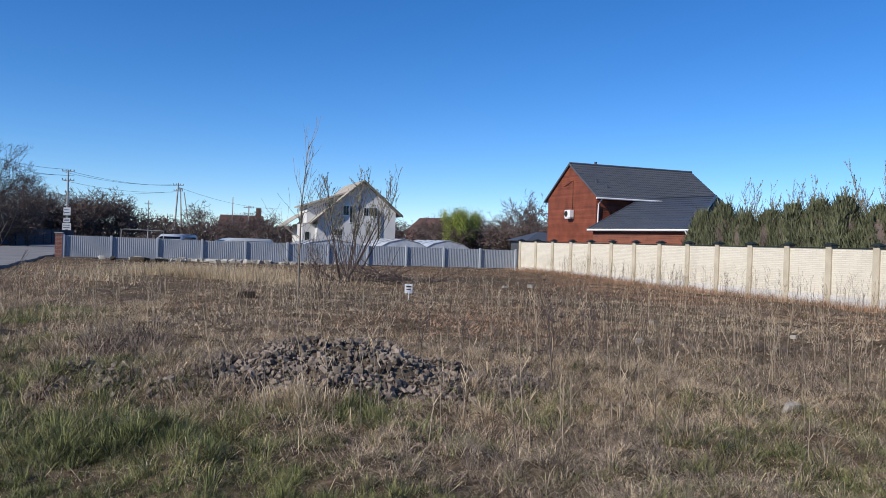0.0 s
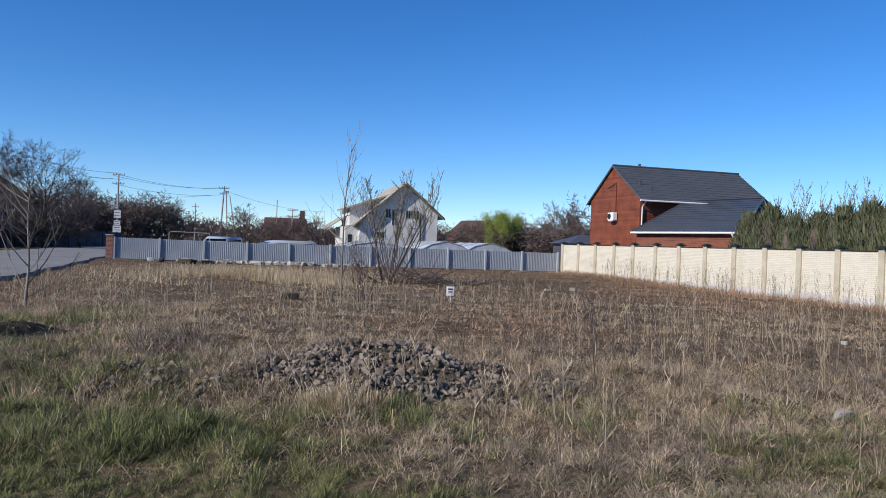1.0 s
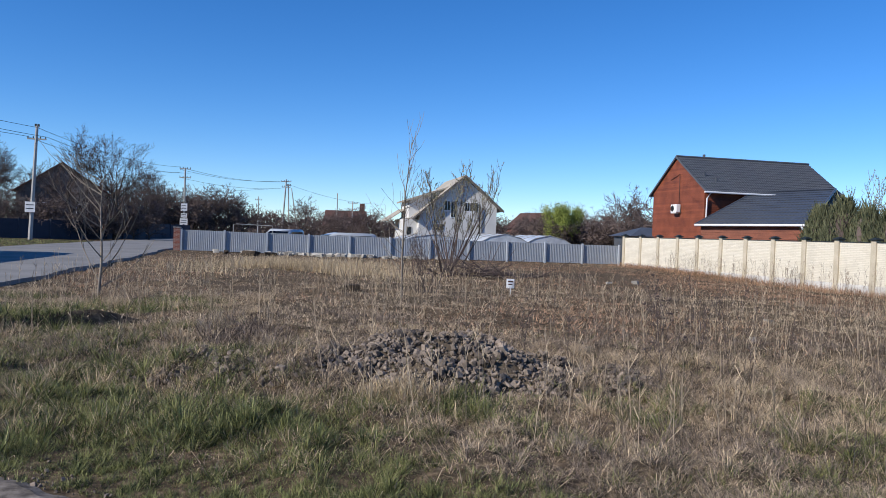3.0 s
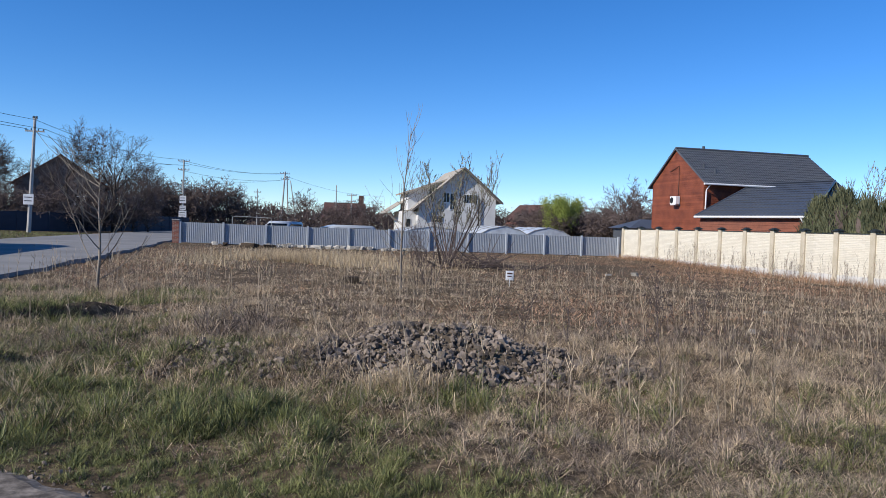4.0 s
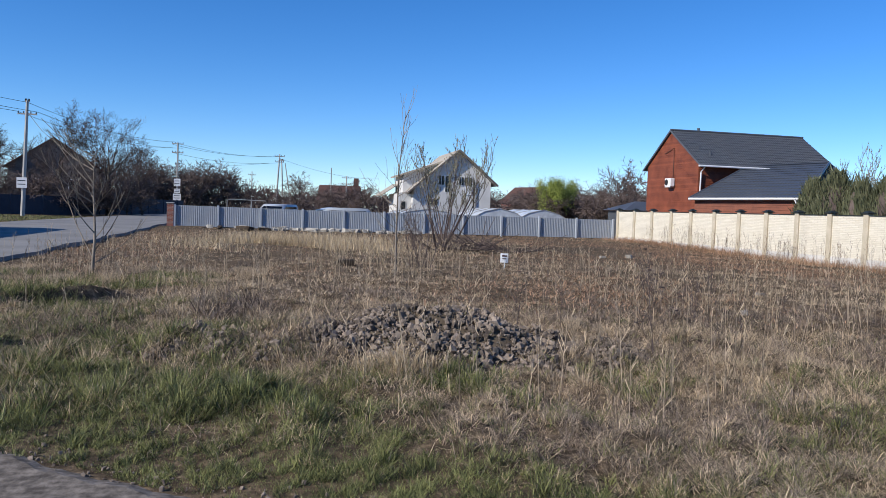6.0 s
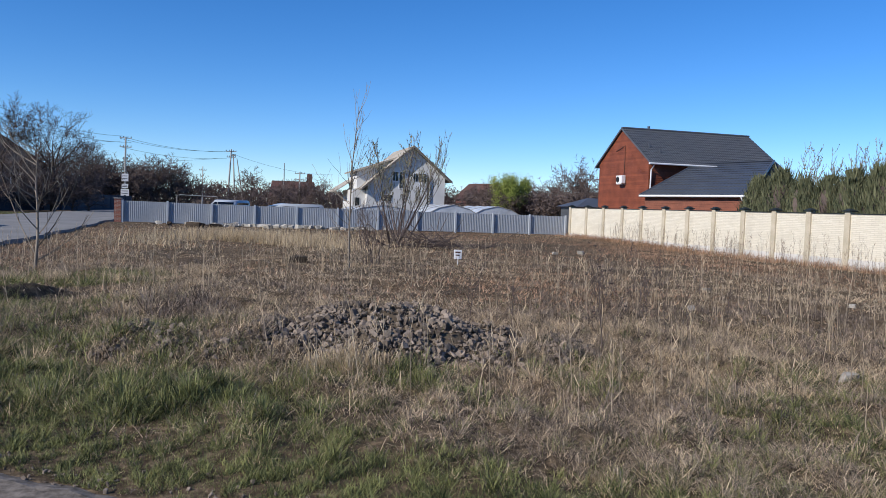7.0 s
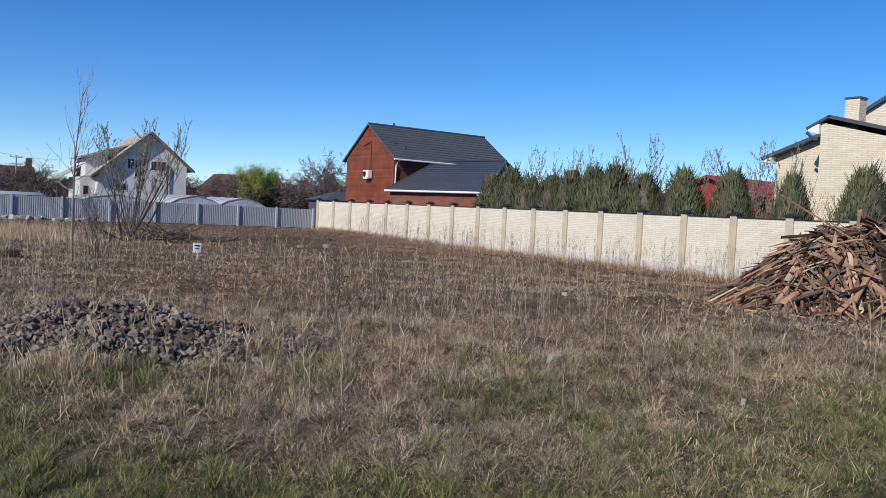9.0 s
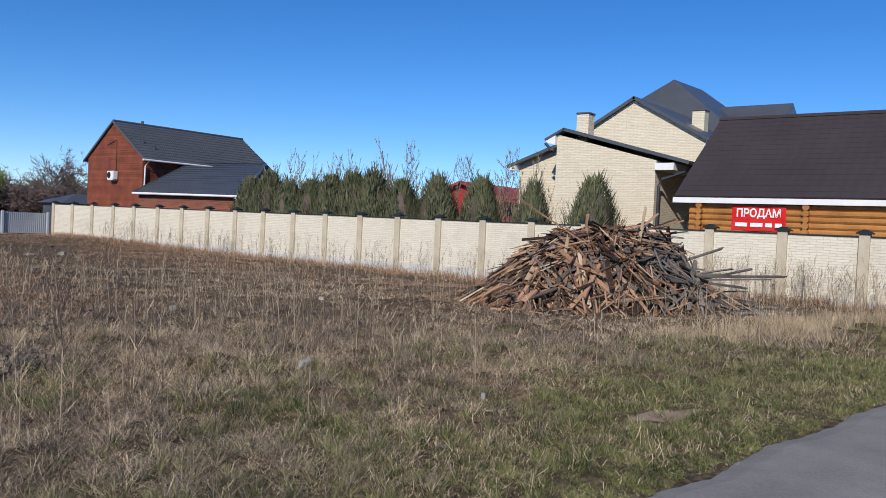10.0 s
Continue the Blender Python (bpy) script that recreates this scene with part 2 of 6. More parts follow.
def slab(bm, pts, thick):
    """A plate of any outline: pts in order, thickened along its normal (downwards side)."""
    p = [Vector(q) for q in pts]
    nrm = (p[1] - p[0]).cross(p[2] - p[0]).normalized()
    if nrm.z < 0:
        nrm = -nrm
    top = [bm.verts.new(q) for q in p]
    low = [bm.verts.new(q - nrm * thick) for q in p]
    bm.faces.new(top); bm.faces.new(low[::-1])
    k = len(p)
    for i in range(k):
        bm.faces.new((top[i], low[i], low[(i + 1) % k], top[(i + 1) % k]))
    return bm


def prism(bm, outline, vec):
    """An outline swept along vec."""
    a = [bm.verts.new(q) for q in outline]
    b = [bm.verts.new(Vector(q) + Vector(vec)) for q in outline]
    k = len(a)
    bm.faces.new(a); bm.faces.new(b[::-1])
    for i in range(k):
        bm.faces.new((a[i], b[i], b[(i + 1) % k], a[(i + 1) % k]))
    return bm


def tube(bm, pts, radii, sides=6, cap=True):
    pts = [Vector(p) for p in pts]
    rings = []
    for i, p in enumerate(pts):
        d = (pts[min(i + 1, len(pts) - 1)] - pts[max(i - 1, 0)]).normalized()
        u = d.cross(Vector((0.31, 0.17, 0.93)) if abs(d.z) < 0.9 else Vector((1, 0, 0))).normalized()
        v = d.cross(u)
        r = radii[i] if hasattr(radii, "__len__") else radii
        rings.append([bm.verts.new(p + r * (math.cos(2 * math.pi * j / sides) * u + math.sin(2 * math.pi * j / sides) * v)) for j in range(sides)])
    for a, b in zip(rings, rings[1:]):
        for j in range(sides):
            bm.faces.new((a[j], a[(j + 1) % sides], b[(j + 1) % sides], b[j]))
    if cap:
        bm.faces.new(rings[0][::-1]); bm.faces.new(rings[-1])
    return bm


# ---- ground ----
WALL_X = 22.7


def sm(a, b, v):
    t = np.clip((v - a) / (b - a), 0, 1)
    return t * t * (3 - 2 * t)


def fade(v, c, w):
    return np.exp(-((v - c) / w) ** 2)


def road_edge(x):
    """The y of the edge of the lane on which the camera stands."""
    return np.interp(x, [-60, -6, -1.5, -0.6, 2.0, 4.8, 7.2, 9.4, 22, 60], [22, 8.0, 5.1, 4.42, 2.75, 1.66, 1.39, 1.08, -1.6, -9])


def noise_mask(x, y, s, seed=0):
    rs = np.random.RandomState(seed)
    v = 0
    for k in range(5):
        a, p = rs.uniform(0, 2 * np.pi), rs.uniform(0, 6.28)
        v = v + np.sin((np.cos(a) * x + np.sin(a) * y) / s * rs.uniform(0.7, 1.6) + p)
    return v / 5


def height(x, y):
    x, y = np.asarray(x, float), np.asarray(y, float)
    h = np.zeros(np.broadcast(x, y).shape)
    h = h + 0.035 * np.sin(1.3 * x + 0.7 * y) * np.sin(0.9 * y - 0.4 * x) + 0.02 * np.sin(3.1 * x + 1.1) * np.sin(2.7 * y)
    h = h + 0.030 * noise_mask(x, y, 0.16, 31) * (1 + noise_mask(x, y, 0.7, 32)) + 0.025 * noise_mask(x, y, 0.3, 33)
    tus = np.clip(noise_mask(x, y, 0.12, 34) + 0.6 * noise_mask(x, y, 0.22, 35) + 0.2, 0, 2)
    h = h + 0.10 * tus * sm(0.5, 2.4, y - road_edge(x)) * (1 - sm(9, 13, y))
    h = h * sm(0.2, 2.2, y - road_edge(x))
    h = h - 0.20 * sm(15, 22, x) * sm(8, 13, y) * (1 - sm(30, 42, y))
    h = h + 0.06 * (1 - sm(-5, 3, x)) * sm(38, 50, y)
    h = h + 0.22 * fade(x, -0.2, 1.1) * fade(y, 11.4, 0.6)
    d = -0.76 * (x + 3.3) + 0.65 * (y - 11.2)
    u = 0.65 * (x + 3.3) + 0.76 * (y - 11.2)
    h = h + 0.22 * sm(0, 0.25, d) * (1 - sm(0.8, 4.0, d)) * sm(-3.5, -2, u) * (1 - sm(1.6, 2.8, u))
    h = h * sm(-6.6, -5.4, x) + np.where(x < -6, 0.06 * sm(38, 50, y) * (1 - sm(-6.6, -5.4, x)), 0)
    return h


def grid_mesh(name, xs, ys, material, zoff=0.0, zf=None):
    gx, gy = np.meshgrid(xs, ys)
    z = (zf or height)(gx, gy) + zoff
    verts = np.stack([gx, gy, z], -1).reshape(-1, 3)
    nx, ny = len(xs), len(ys)
    i = (np.arange(ny - 1)[:, None] * nx + np.arange(nx - 1)[None]).ravel()
    ob = from_arrays(name, verts, np.stack([i, i + 1, i + nx + 1, i + nx], -1), material)
    ob.data.shade_smooth()
    return ob


def ground_mat():
    m, n, l, b = node_mat("dry_field_earth")
    geo = n.new("ShaderNodeNewGeometry")
    big = n.new("ShaderNodeTexNoise"); big.inputs["Scale"].default_value = 0.35; big.inputs["Detail"].default_value = 6
    fine = n.new("ShaderNodeTexNoise"); fine.inputs["Scale"].default_value = 9; fine.inputs["Detail"].default_value = 8; fine.inputs["Roughness"].default_value = 0.7
    l.new(geo.outputs["Position"], big.inputs["Vector"]); l.new(geo.outputs["Position"], fine.inputs["Vector"])
    r1 = n.new("ShaderNodeValToRGB")
    e = r1.color_ramp.elements
    e[0].position, e[0].color = 0.3, (0.022, 0.017, 0.012, 1)
    e[1].position, e[1].color = 0.72, (0.30, 0.232, 0.157, 1)
    x = e.new(0.5); x.color = (0.105, 0.081, 0.056, 1)
    l.new(fine.outputs[0], r1.inputs[0])
    r2 = n.new("ShaderNodeValToRGB")
    e = r2.color_ramp.elements
    e[0].position, e[0].color = 0.35, (0.8, 0.78, 0.75, 1)
    e[1].position, e[1].color = 0.65, (1.15, 1.05, 0.95, 1)
    l.new(big.outputs[0], r2.inputs[0])
    mx = n.new("ShaderNodeMix"); mx.data_type = "RGBA"; mx.blend_type = "MULTIPLY"; mx.inputs[0].default_value = 1
    l.new(r1.outputs[0], mx.inputs[6]); l.new(r2.outputs[0], mx.inputs[7]); l.new(mx.outputs[2], b.inputs["Base Color"])
    b.inputs["Roughness"].default_value = 1.0
    b.inputs["Specular IOR Level"].default_value = 0.1
    bp = n.new("ShaderNodeBump"); bp.inputs["Strength"].default_value = 0.7; bp.inputs["Distance"].default_value = 0.04
    l.new(fine.outputs[0], bp.inputs["Height"]); l.new(bp.outputs[0], b.inputs["Normal"])
    return m


M_GROUND = ground_mat()
gxs = np.concatenate([[-2500, -900, -300, -120, -60, -30], np.arange(-16, -6, 0.3), np.arange(-6, 10, 0.1), np.arange(10, 26, 0.25), [30, 45, 80, 200, 700, 2500]])
gys = np.concatenate([[-900, -200, -40, -10], np.arange(-2, 1, 0.3), np.arange(1, 16, 0.1), np.arange(16, 60, 0.35), [70, 90, 130, 250, 700, 2800]])
GZ = height(*np.meshgrid(gxs, gys))


def mesh_z(x, y):
    """The height of the ground's own sheet, between its corners."""
    i = np.clip(np.searchsorted(gxs, x) - 1, 0, len(gxs) - 2)
    j = np.clip(np.searchsorted(gys, y) - 1, 0, len(gys) - 2)
    u, w = (x - gxs[i]) / (gxs[i + 1] - gxs[i]), (y - gys[j]) / (gys[j + 1] - gys[j])
    return (GZ[j, i] * (1 - u) + GZ[j, i + 1] * u) * (1 - w) + (GZ[j + 1, i] * (1 - u) + GZ[j + 1, i + 1] * u) * w


tagged(grid_mesh("ground", gxs, gys, M_GROUND), "rough open field of brown earth under dry grass", "ground", kind="structure")

# asphalt lane under the camera and the street beside the plot, a few centimetres proud
lane_x = np.concatenate([np.arange(-14, -3, 0.4), np.arange(-3, 12, 0.06), np.arange(12, 40, 0.4)])
v, f = [], []
STEPS = (0.15, 0.5, 1.0, 1.6, 2.4, 3.4, 4.6, 6.0, 8.0, 11.0)
for i, x in enumerate(lane_x):
    rag = 1 - 0.6 * float(sm(2, 5, x))
    e = float(road_edge(x)) + 0.04 * math.sin(3.1 * x) + rag * (0.03 * math.sin(7.7 * x) + 0.02 * math.sin(19 * x + 1) + 0.012 * math.sin(41 * x))
    e0 = float(road_edge(x))
    v += [(x, e, 0.0)] + [(x, (e if q < 0.3 else e0) - q, 0.03) for q in STEPS]
    k = len(STEPS) + 1
    if i:
        a = k * i
        f += [(a - k + q, a + q, a + q + 1, a - k + q + 1) for q in range(k - 1)]
tagged(from_arrays("road", v, f, M_ASPHALT), "worn grey asphalt lane with a dusty crumbling edge", "road", kind="structure")
v, f = [], []
sy = np.arange(9, 120, 0.75)
for i, y in enumerate(sy):
    e = -5.75 + 0.1 * math.sin(0.9 * y) + 0.05 * math.sin(2.3 * y) + 0.03 * max(0, y - 50)
    z = 0.02 + 0.06 * float(sm(38, 50, y))
    w = -13.4 + 0.05 * max(0, y - 45)
    v += [(e, y, z - 0.1), (e - 0.02, y, z + 0.09), (w, y, z + 0.09), (w - 0.3, y, z - 0.06)]
    if i:
        a = 4 * i
        f += [(a - 4, a - 3, a + 1, a), (a - 3, a - 2, a + 2, a + 1), (a - 2, a - 1, a + 3, a + 2)]
tagged(from_arrays("street", v, f, M_STREET), "grey asphalt side street shaded by an unseen house", "road", kind="structure")

# ---- cream wall along the plot ----
pillar_y = [47.0, 44.7, 42.45, 40.2, 38.12, 35.88, 33.76, 31.64, 29.53] + [27.53 - 1.984 * k for k in range(0, 17)]
wall = thing("boundary_wall", "cream brick-patterned concrete fence wall with pillars and dark caps", "wall", at=(WALL_X, 27, 0))
tagged(wall, kind="structure")
wall.location = (0, 0, 0)
pb = boxed((-0.13, -0.13, -0.5), (0.13, 0.13, 1.93), 0.012)
p0 = part("pillar", pb, M_PILLAR, wall)
cb = bmesh.new()
box(cb, (-0.19, -0.19, 1.93), (0.19, 0.19, 1.965))
bmesh.ops.create_cone(cb, cap_ends=True, segments=4, radius1=0.25, radius2=0.07, depth=0.08, matrix=Matrix.Translation((0, 0, 2.005)) @ Matrix.Rotation(radians(45), 4, "Z"))
c0 = part("pillar_cap", cb, M_CAP, wall, "dark green metal pillar cap")
for i, y in enumerate(pillar_y):
    for src in (p0, c0):
        ob = src
        if i:
            ob = src.copy(); scene.collection.objects.link(ob)
        ob.location = (WALL_X, y, 0)
for a, b_ in zip(pillar_y, pillar_y[1:]):
    part("panel", boxed((WALL_X - 0.06, b_ + 0.132, 0.18), (WALL_X + 0.06, a - 0.132, 1.84)), M_PANEL, wall)
    part("plinth", boxed((WALL_X - 0.10, b_ + 0.132, -0.6), (WALL_X + 0.10, a - 0.132, 0.18), 0.01), M_PLINTH, wall, "whitewashed concrete plinth")
    part("coping", boxed((WALL_X - 0.09, b_ + 0.132, 1.84), (WALL_X + 0.09, a - 0.132, 1.87)), M_CAP, wall, "thin dark coping strip")

# ---- metal fence across the back ----
def fence_y(x):
    return 47.4 + (22.6 - x) * 0.06


def fence_z(x):
    return 0.06 * (1 - float(sm(-5, 3, x)))


fence = thing("sheet_fence", "blue-grey corrugated metal sheet fence on square posts", "fence")
FT = 1.27
posts = [22.45 - 2.49 * k for k in range(12)]
post_bm = boxed((-0.06, -0.06, -0.4), (0.06, 0.06, 1.34), 0.008)
fp = part("post", post_bm, M_FENCE_POST, fence)
for i, x in enumerate(posts):
    ob = fp
    if i:
        ob = fp.copy(); scene.collection.objects.link(ob)
    ob.location = (x, fence_y(x) - 0.1, fence_z(x))
for a, b_ in zip(posts, posts[1:]):
    bm = bmesh.new()
    n_ = 46
    row = []
    for i in range(2 * n_ + 2):
        u = min(1.0, ((i // 2) + (i % 2) * 0.22 + (0 if i % 2 == 0 else 0)) / n_)
        x = a + (b_ - a) * u
        g = 0.016 if ((i + 1) // 2) % 2 else 0.0
        z0 = fence_z(x)
        row.append([bm.verts.new((x, fence_y(x) - 0.03 - g, z0 + 0.06)), bm.verts.new((x, fence_y(x) - 0.03 - g, z0 + FT + 0.5 * g))])
    for p_, q_ in zip(row, row[1:]):
        if (p_[0].co - q_[0].co).length > 1e-5:
            bm.faces.new((p_[0], q_[0], q_[1], p_[1]))
    part("sheet", bm, M_FENCE, fence)
    za = fence_z(a)
    for z in (0.28, 1.06):
        part("rail", prism(bmesh.new(), [(a, fence_y(a) + 0.02, za + z), (a, fence_y(a) + 0.06, za + z), (a, fence_y(a) + 0.06, za + z + 0.04), (a, fence_y(a) + 0.02, za + z + 0.04)], (b_ - a, fence_y(b_) - fence_y(a), fence_z(b_) - fence_z(a))), M_FENCE_POST, fence)
gp = thing("gate_pillar", "red brick gate pillar at the end of the metal fence", "pillar")
xe = posts[-1] - 0.25
ze = fence_z(xe)
part("shaft", boxed((xe - 0.19, fence_y(xe) - 0.19, ze - 0.3), (xe + 0.19, fence_y(xe) + 0.19, ze + 1.38)), M_REDBRICK, gp)
part("cap", boxed((xe - 0.23, fence_y(xe) - 0.23, ze + 1.38), (xe + 0.23, fence_y(xe) + 0.23, ze + 1.43), 0.02), M_CONCRETE, gp)


# ---- red timber house ----
def tile_roof(name, a, b, c, d, material, parent, wave=0.19, step=0.36, amp=0.018, thick=0.06, label="", lap=0.03):
    """A metal tile sheet: a, b along the eave, c, d along the ridge (d above a)."""
    a, b, c, d = map(Vector, (a, b, c, d))
    nrm = (b - a).cross(d - a).normalized()
    if nrm.z < 0:
        nrm = -nrm
    L, H = (b - a).length, (d - a).length
    nu, nv = max(2, int(L / wave) * 4), max(1, int(H / step))
    verts, faces = [], []
    for j in range(nv):
        for e in (0, 1):
            t = (j + e) / nv
            p0, p1 = a.lerp(d, t), b.lerp(c, t)
            for i in range(nu + 1):
                s = i / nu
                z = amp * math.sin(2 * math.pi * s * L / wave) + (lap if e == 0 else 0.0)
                verts.append(p0.lerp(p1, s) + nrm * z)
    row = nu + 1
    for r in range(2 * nv - 1):
        for i in range(nu):
            k = r * row + i
            faces.append((k, k + 1, k + 1 + row, k + row))
    base = len(verts)
    for p in (a, b, c, d):
        verts.append(p - nrm * thick)
    faces.append((base, base + 1, base + 2, base + 3))
    last = (2 * nv - 1) * row
    faces += [(0, nu, base + 1, base), (nu, last + nu, base + 2, base + 1), (last + nu, last, base + 3, base + 2), (last, 0, base, base + 3)]
    ob = from_arrays(name, [tuple(v_) for v_ in verts], faces, material, parent)
    if label:
        tagged(ob, label)
    return ob


def siding(parent, name, outline_fn, z0, z1, place, pitch, material):
    """Lapped boards; outline_fn(z) gives the two ends, place(u, out, z) the point."""
    holder = part(name, boxed(place(outline_fn(z0)[0], -0.05, z0), place(outline_fn(z0)[1], -0.03, z0 + 0.1)), material, parent)
    for i in range(int((z1 - z0) / pitch)):
        za, zb = z0 + i * pitch, z0 + (i + 1) * pitch
        (ua, va), (ub, vb) = outline_fn(za), outline_fn(zb)
        q = [place(ua, 0.028, za), place(va, 0.028, za), place(vb, 0.008, zb), place(ub, 0.008, zb)]
        w = [place(ua, 0.0, za), place(va, 0.0, za), place(vb, -0.02, zb), place(ub, -0.02, zb)]
        bm = bmesh.new()
        qa, wa = [bm.verts.new(p) for p in q], [bm.verts.new(p) for p in w]
        bm.faces.new(qa); bm.faces.new(wa[::-1])
        for s in range(4):
            bm.faces.new((qa[s], wa[s], wa[(s + 1) % 4], qa[(s + 1) % 4]))
        part("board", bm, material, holder)


rh = thing("timber_house", "red-brown timber board house with graphite metal tile roof", "house")
GX, GX2 = 28.0, 38.2
Y_L, Y_R, Y_A = 53.5, 46.55, 50.2     # gable walls and ridge
Z_E, Z_A = 5.25, 7.66
part("core", prism(bmesh.new(), [(GX, Y_R, -0.3), (GX, Y_L, -0.3), (GX, Y_L, Z_E), (GX, Y_A, Z_A - 0.12), (GX, Y_R, Z_E)], (GX2 - GX, 0, 0)), M_REDWOOD, rh)
siding(rh, "gable_boards", lambda z: (Y_R if z < Z_E else Y_R + (Y_A - Y_R) * (z - Z_E) / (Z_A - 0.1 - Z_E), Y_L if z < Z_E else Y_L + (Y_A - Y_L) * (z - Z_E) / (Z_A - 0.1 - Z_E)), 0.0, Z_A - 0.14, lambda u, o, z: (GX - o, u, z), 0.145, M_REDWOOD)
siding(rh, "side_boards", lambda z: (GX, GX2), 0.0, Z_E - 0.05, lambda u, o, z: (u, Y_R - o, z), 0.145, M_REDWOOD)
tile_roof("roof_slope", (GX - 0.12, Y_R - 0.45, 5.02), (GX2 + 0.3, Y_R - 0.45, 5.02), (GX2 + 0.3, Y_A, Z_A), (GX - 0.12, Y_A, Z_A), M_ROOF, rh)
tile_roof("roof_slope", (GX - 0.12, Y_L + 0.45, 5.02), (GX2 + 0.3, Y_L + 0.45, 5.02), (GX2 + 0.3, Y_A, Z_A), (GX - 0.12, Y_A, Z_A), M_ROOF, rh)
part("ridge_cap", tube(bmesh.new(), [(GX - 0.13, Y_A, Z_A + 0.02), (GX2 + 0.31, Y_A, Z_A + 0.02)], 0.09, 8), M_ROOF, rh)
for ya in (Y_R - 0.47, Y_L + 0.47):
    part("verge_board", prism(bmesh.new(), [(GX - 0.14, ya, 4.92), (GX - 0.14, Y_A, Z_A - 0.1), (GX - 0.14, Y_A, Z_A + 0.05), (GX - 0.14, ya, 5.07)], (-0.03, 0, 0)), M_ROOF, rh)
part("gutter", tube(bmesh.new(), [(GX - 0.3, Y_R - 0.52, 4.98), (GX2, Y_R - 0.52, 4.98)], 0.065, 8), M_WHITE, rh, "white rain gutter")
part("downpipe", tube(bmesh.new(), [(GX + 0.15, Y_R - 0.52, 4.95), (GX + 0.12, Y_R - 0.12, 4.6), (GX + 0.1, Y_R - 0.1, 2.9)], 0.05, 8), M_WHITE, rh, "white downpipe")
for x, y in ((28.75, 47.9), (29.25, 47.3)):
    z = 5.02 + (y - Y_R + 0.45) * (Z_A - 5.02) / (Y_A - Y_R + 0.45)
    part("roof_vent", tube(bmesh.new(), [(x, y, z - 0.05), (x, y, z + 0.28)], [0.09, 0.08], 8), M_ROOF, rh)
part("chimney_pipe", tube(bmesh.new(), [(30.2, Y_A + 0.3, Z_A - 0.3), (30.2, Y_A + 0.3, Z_A + 0.3)], 0.1, 8), M_ROOF, rh)
# low wing set at an angle in front
WL, WR, WB = Vector((25.6, 43.5, 2.79)), Vector((29.97, 38.6, 2.91)), Vector((36.9, 44.6, 2.91))
WP1, WP2 = Vector((31.4, 46.34, 5.09)), Vector((38.1, 46.8, 5.66))
along = (WR - WL).normalized(); along.z = 0; along.normalize()
inward = Vector((-along.y, along.x, 0))
wl0, wr0, wb0 = WL + inward * 0.22 + along * 0.3, WR + inward * 0.22 - along * 0.25, WB - along * 0.25
part("wing_wall", prism(bmesh.new(), [(wl0.x, wl0.y, -0.3), (wr0.x, wr0.y, -0.3), (wb0.x, wb0.y, -0.3), (37.8, 46.5, -0.3), (30.2, 46.5, -0.3)], (0, 0, 3.08)), M_REDWOOD, rh)
siding(rh, "wing_boards", lambda z: (0.0, (wr0 - wl0).length), 0.0, 2.7, lambda u, o, z: tuple(Vector((wl0.x, wl0.y, z)) + along * u - inward * o), 0.145, M_REDWOOD)
tile_roof("wing_roof_slope", WL, WR, WP2, WP1, M_ROOF, rh, wave=0.24, amp=0.006, step=0.5)
tile_roof("wing_roof_hip", WR, WB, WP2 + Vector((0.02, 0, 0)), WP2, M_ROOF, rh)
part("wing_verge", tube(bmesh.new(), [WL, WP1], 0.06, 6), M_ROOF, rh)
part("wing_ridge", tube(bmesh.new(), [WR + Vector((0, 0, 0.03)), WP2 + Vector((0, 0, 0.03))], 0.09, 8), M_ROOF, rh)
part("wing_ridge", tube(bmesh.new(), [WP1 + Vector((0, 0, 0.03)), WP2 + Vector((0, 0, 0.03))], 0.06, 8), M_ROOF, rh)
out_ = inward * -0.07 + Vector((0, 0, -0.06))
part("gutter", tube(bmesh.new(), [WL + out_, WR + out_], 0.075, 8), M_WHITE, rh, "white rain gutter")
gd = WR - along * 0.55
part("downpipe", tube(bmesh.new(), [gd + out_, gd + Vector((0, 0, -0.3)) + along * 0.12, gd + inward * 0.12 + along * 0.25 + Vector((0, 0, -0.5)), gd + inward * 0.12 + along * 0.25 + Vector((0, 0, -2.8))], 0.055, 8), M_WHITE, rh, "white downpipe")
# loose cable and pale scuffed boards on the gable
part("cable", tube(bmesh.new(), [(GX - 0.05, 51.0, 6.05), (GX - 0.05, 50.4, 6.2), (GX - 0.05, 49.75, 6.4), (GX - 0.06, 49.7, 5.4), (GX - 0.06, 49.72, 4.3)], 0.022, 5), M_BROWNROOF, rh, "brown cable stapled to the gable")
ac = thing("air_conditioner", "white air conditioner outdoor unit mounted on the red boards", "air conditioner")
part("case", boxed((GX - 0.40, 49.42, 3.72), (GX - 0.08, 50.22, 4.28), 0.02), M_WHITE, ac)
bmf = bmesh.new()
bmesh.ops.create_cone(bmf, cap_ends=True, segments=20, radius1=0.21, radius2=0.21, depth=0.03, matrix=Matrix.Translation((GX - 0.41, 49.96, 4.0)) @ Matrix.Rotation(radians(90), 4, "Y"))
part("fan_grille", bmf, M_BLACK, ac)
part("bracket", boxed((GX - 0.40, 49.5, 3.66), (GX, 50.15, 3.715)), M_WHITE, ac)
shed = thing("small_shed", "low dark-roofed shed behind the wall", "shed")
part("wall", boxed((26.4, 53.6, 0), (28.6, 56.6, 1.95)), M_ROOF, shed)
part("roof", prism(bmesh.new(), [(26.1, 53.2, 2.0), (27.9, 55, 2.7), (27.9, 55.2, 2.7), (26.1, 57, 2.0)], (2.6, 0, 0.0)), M_ROOF, shed)

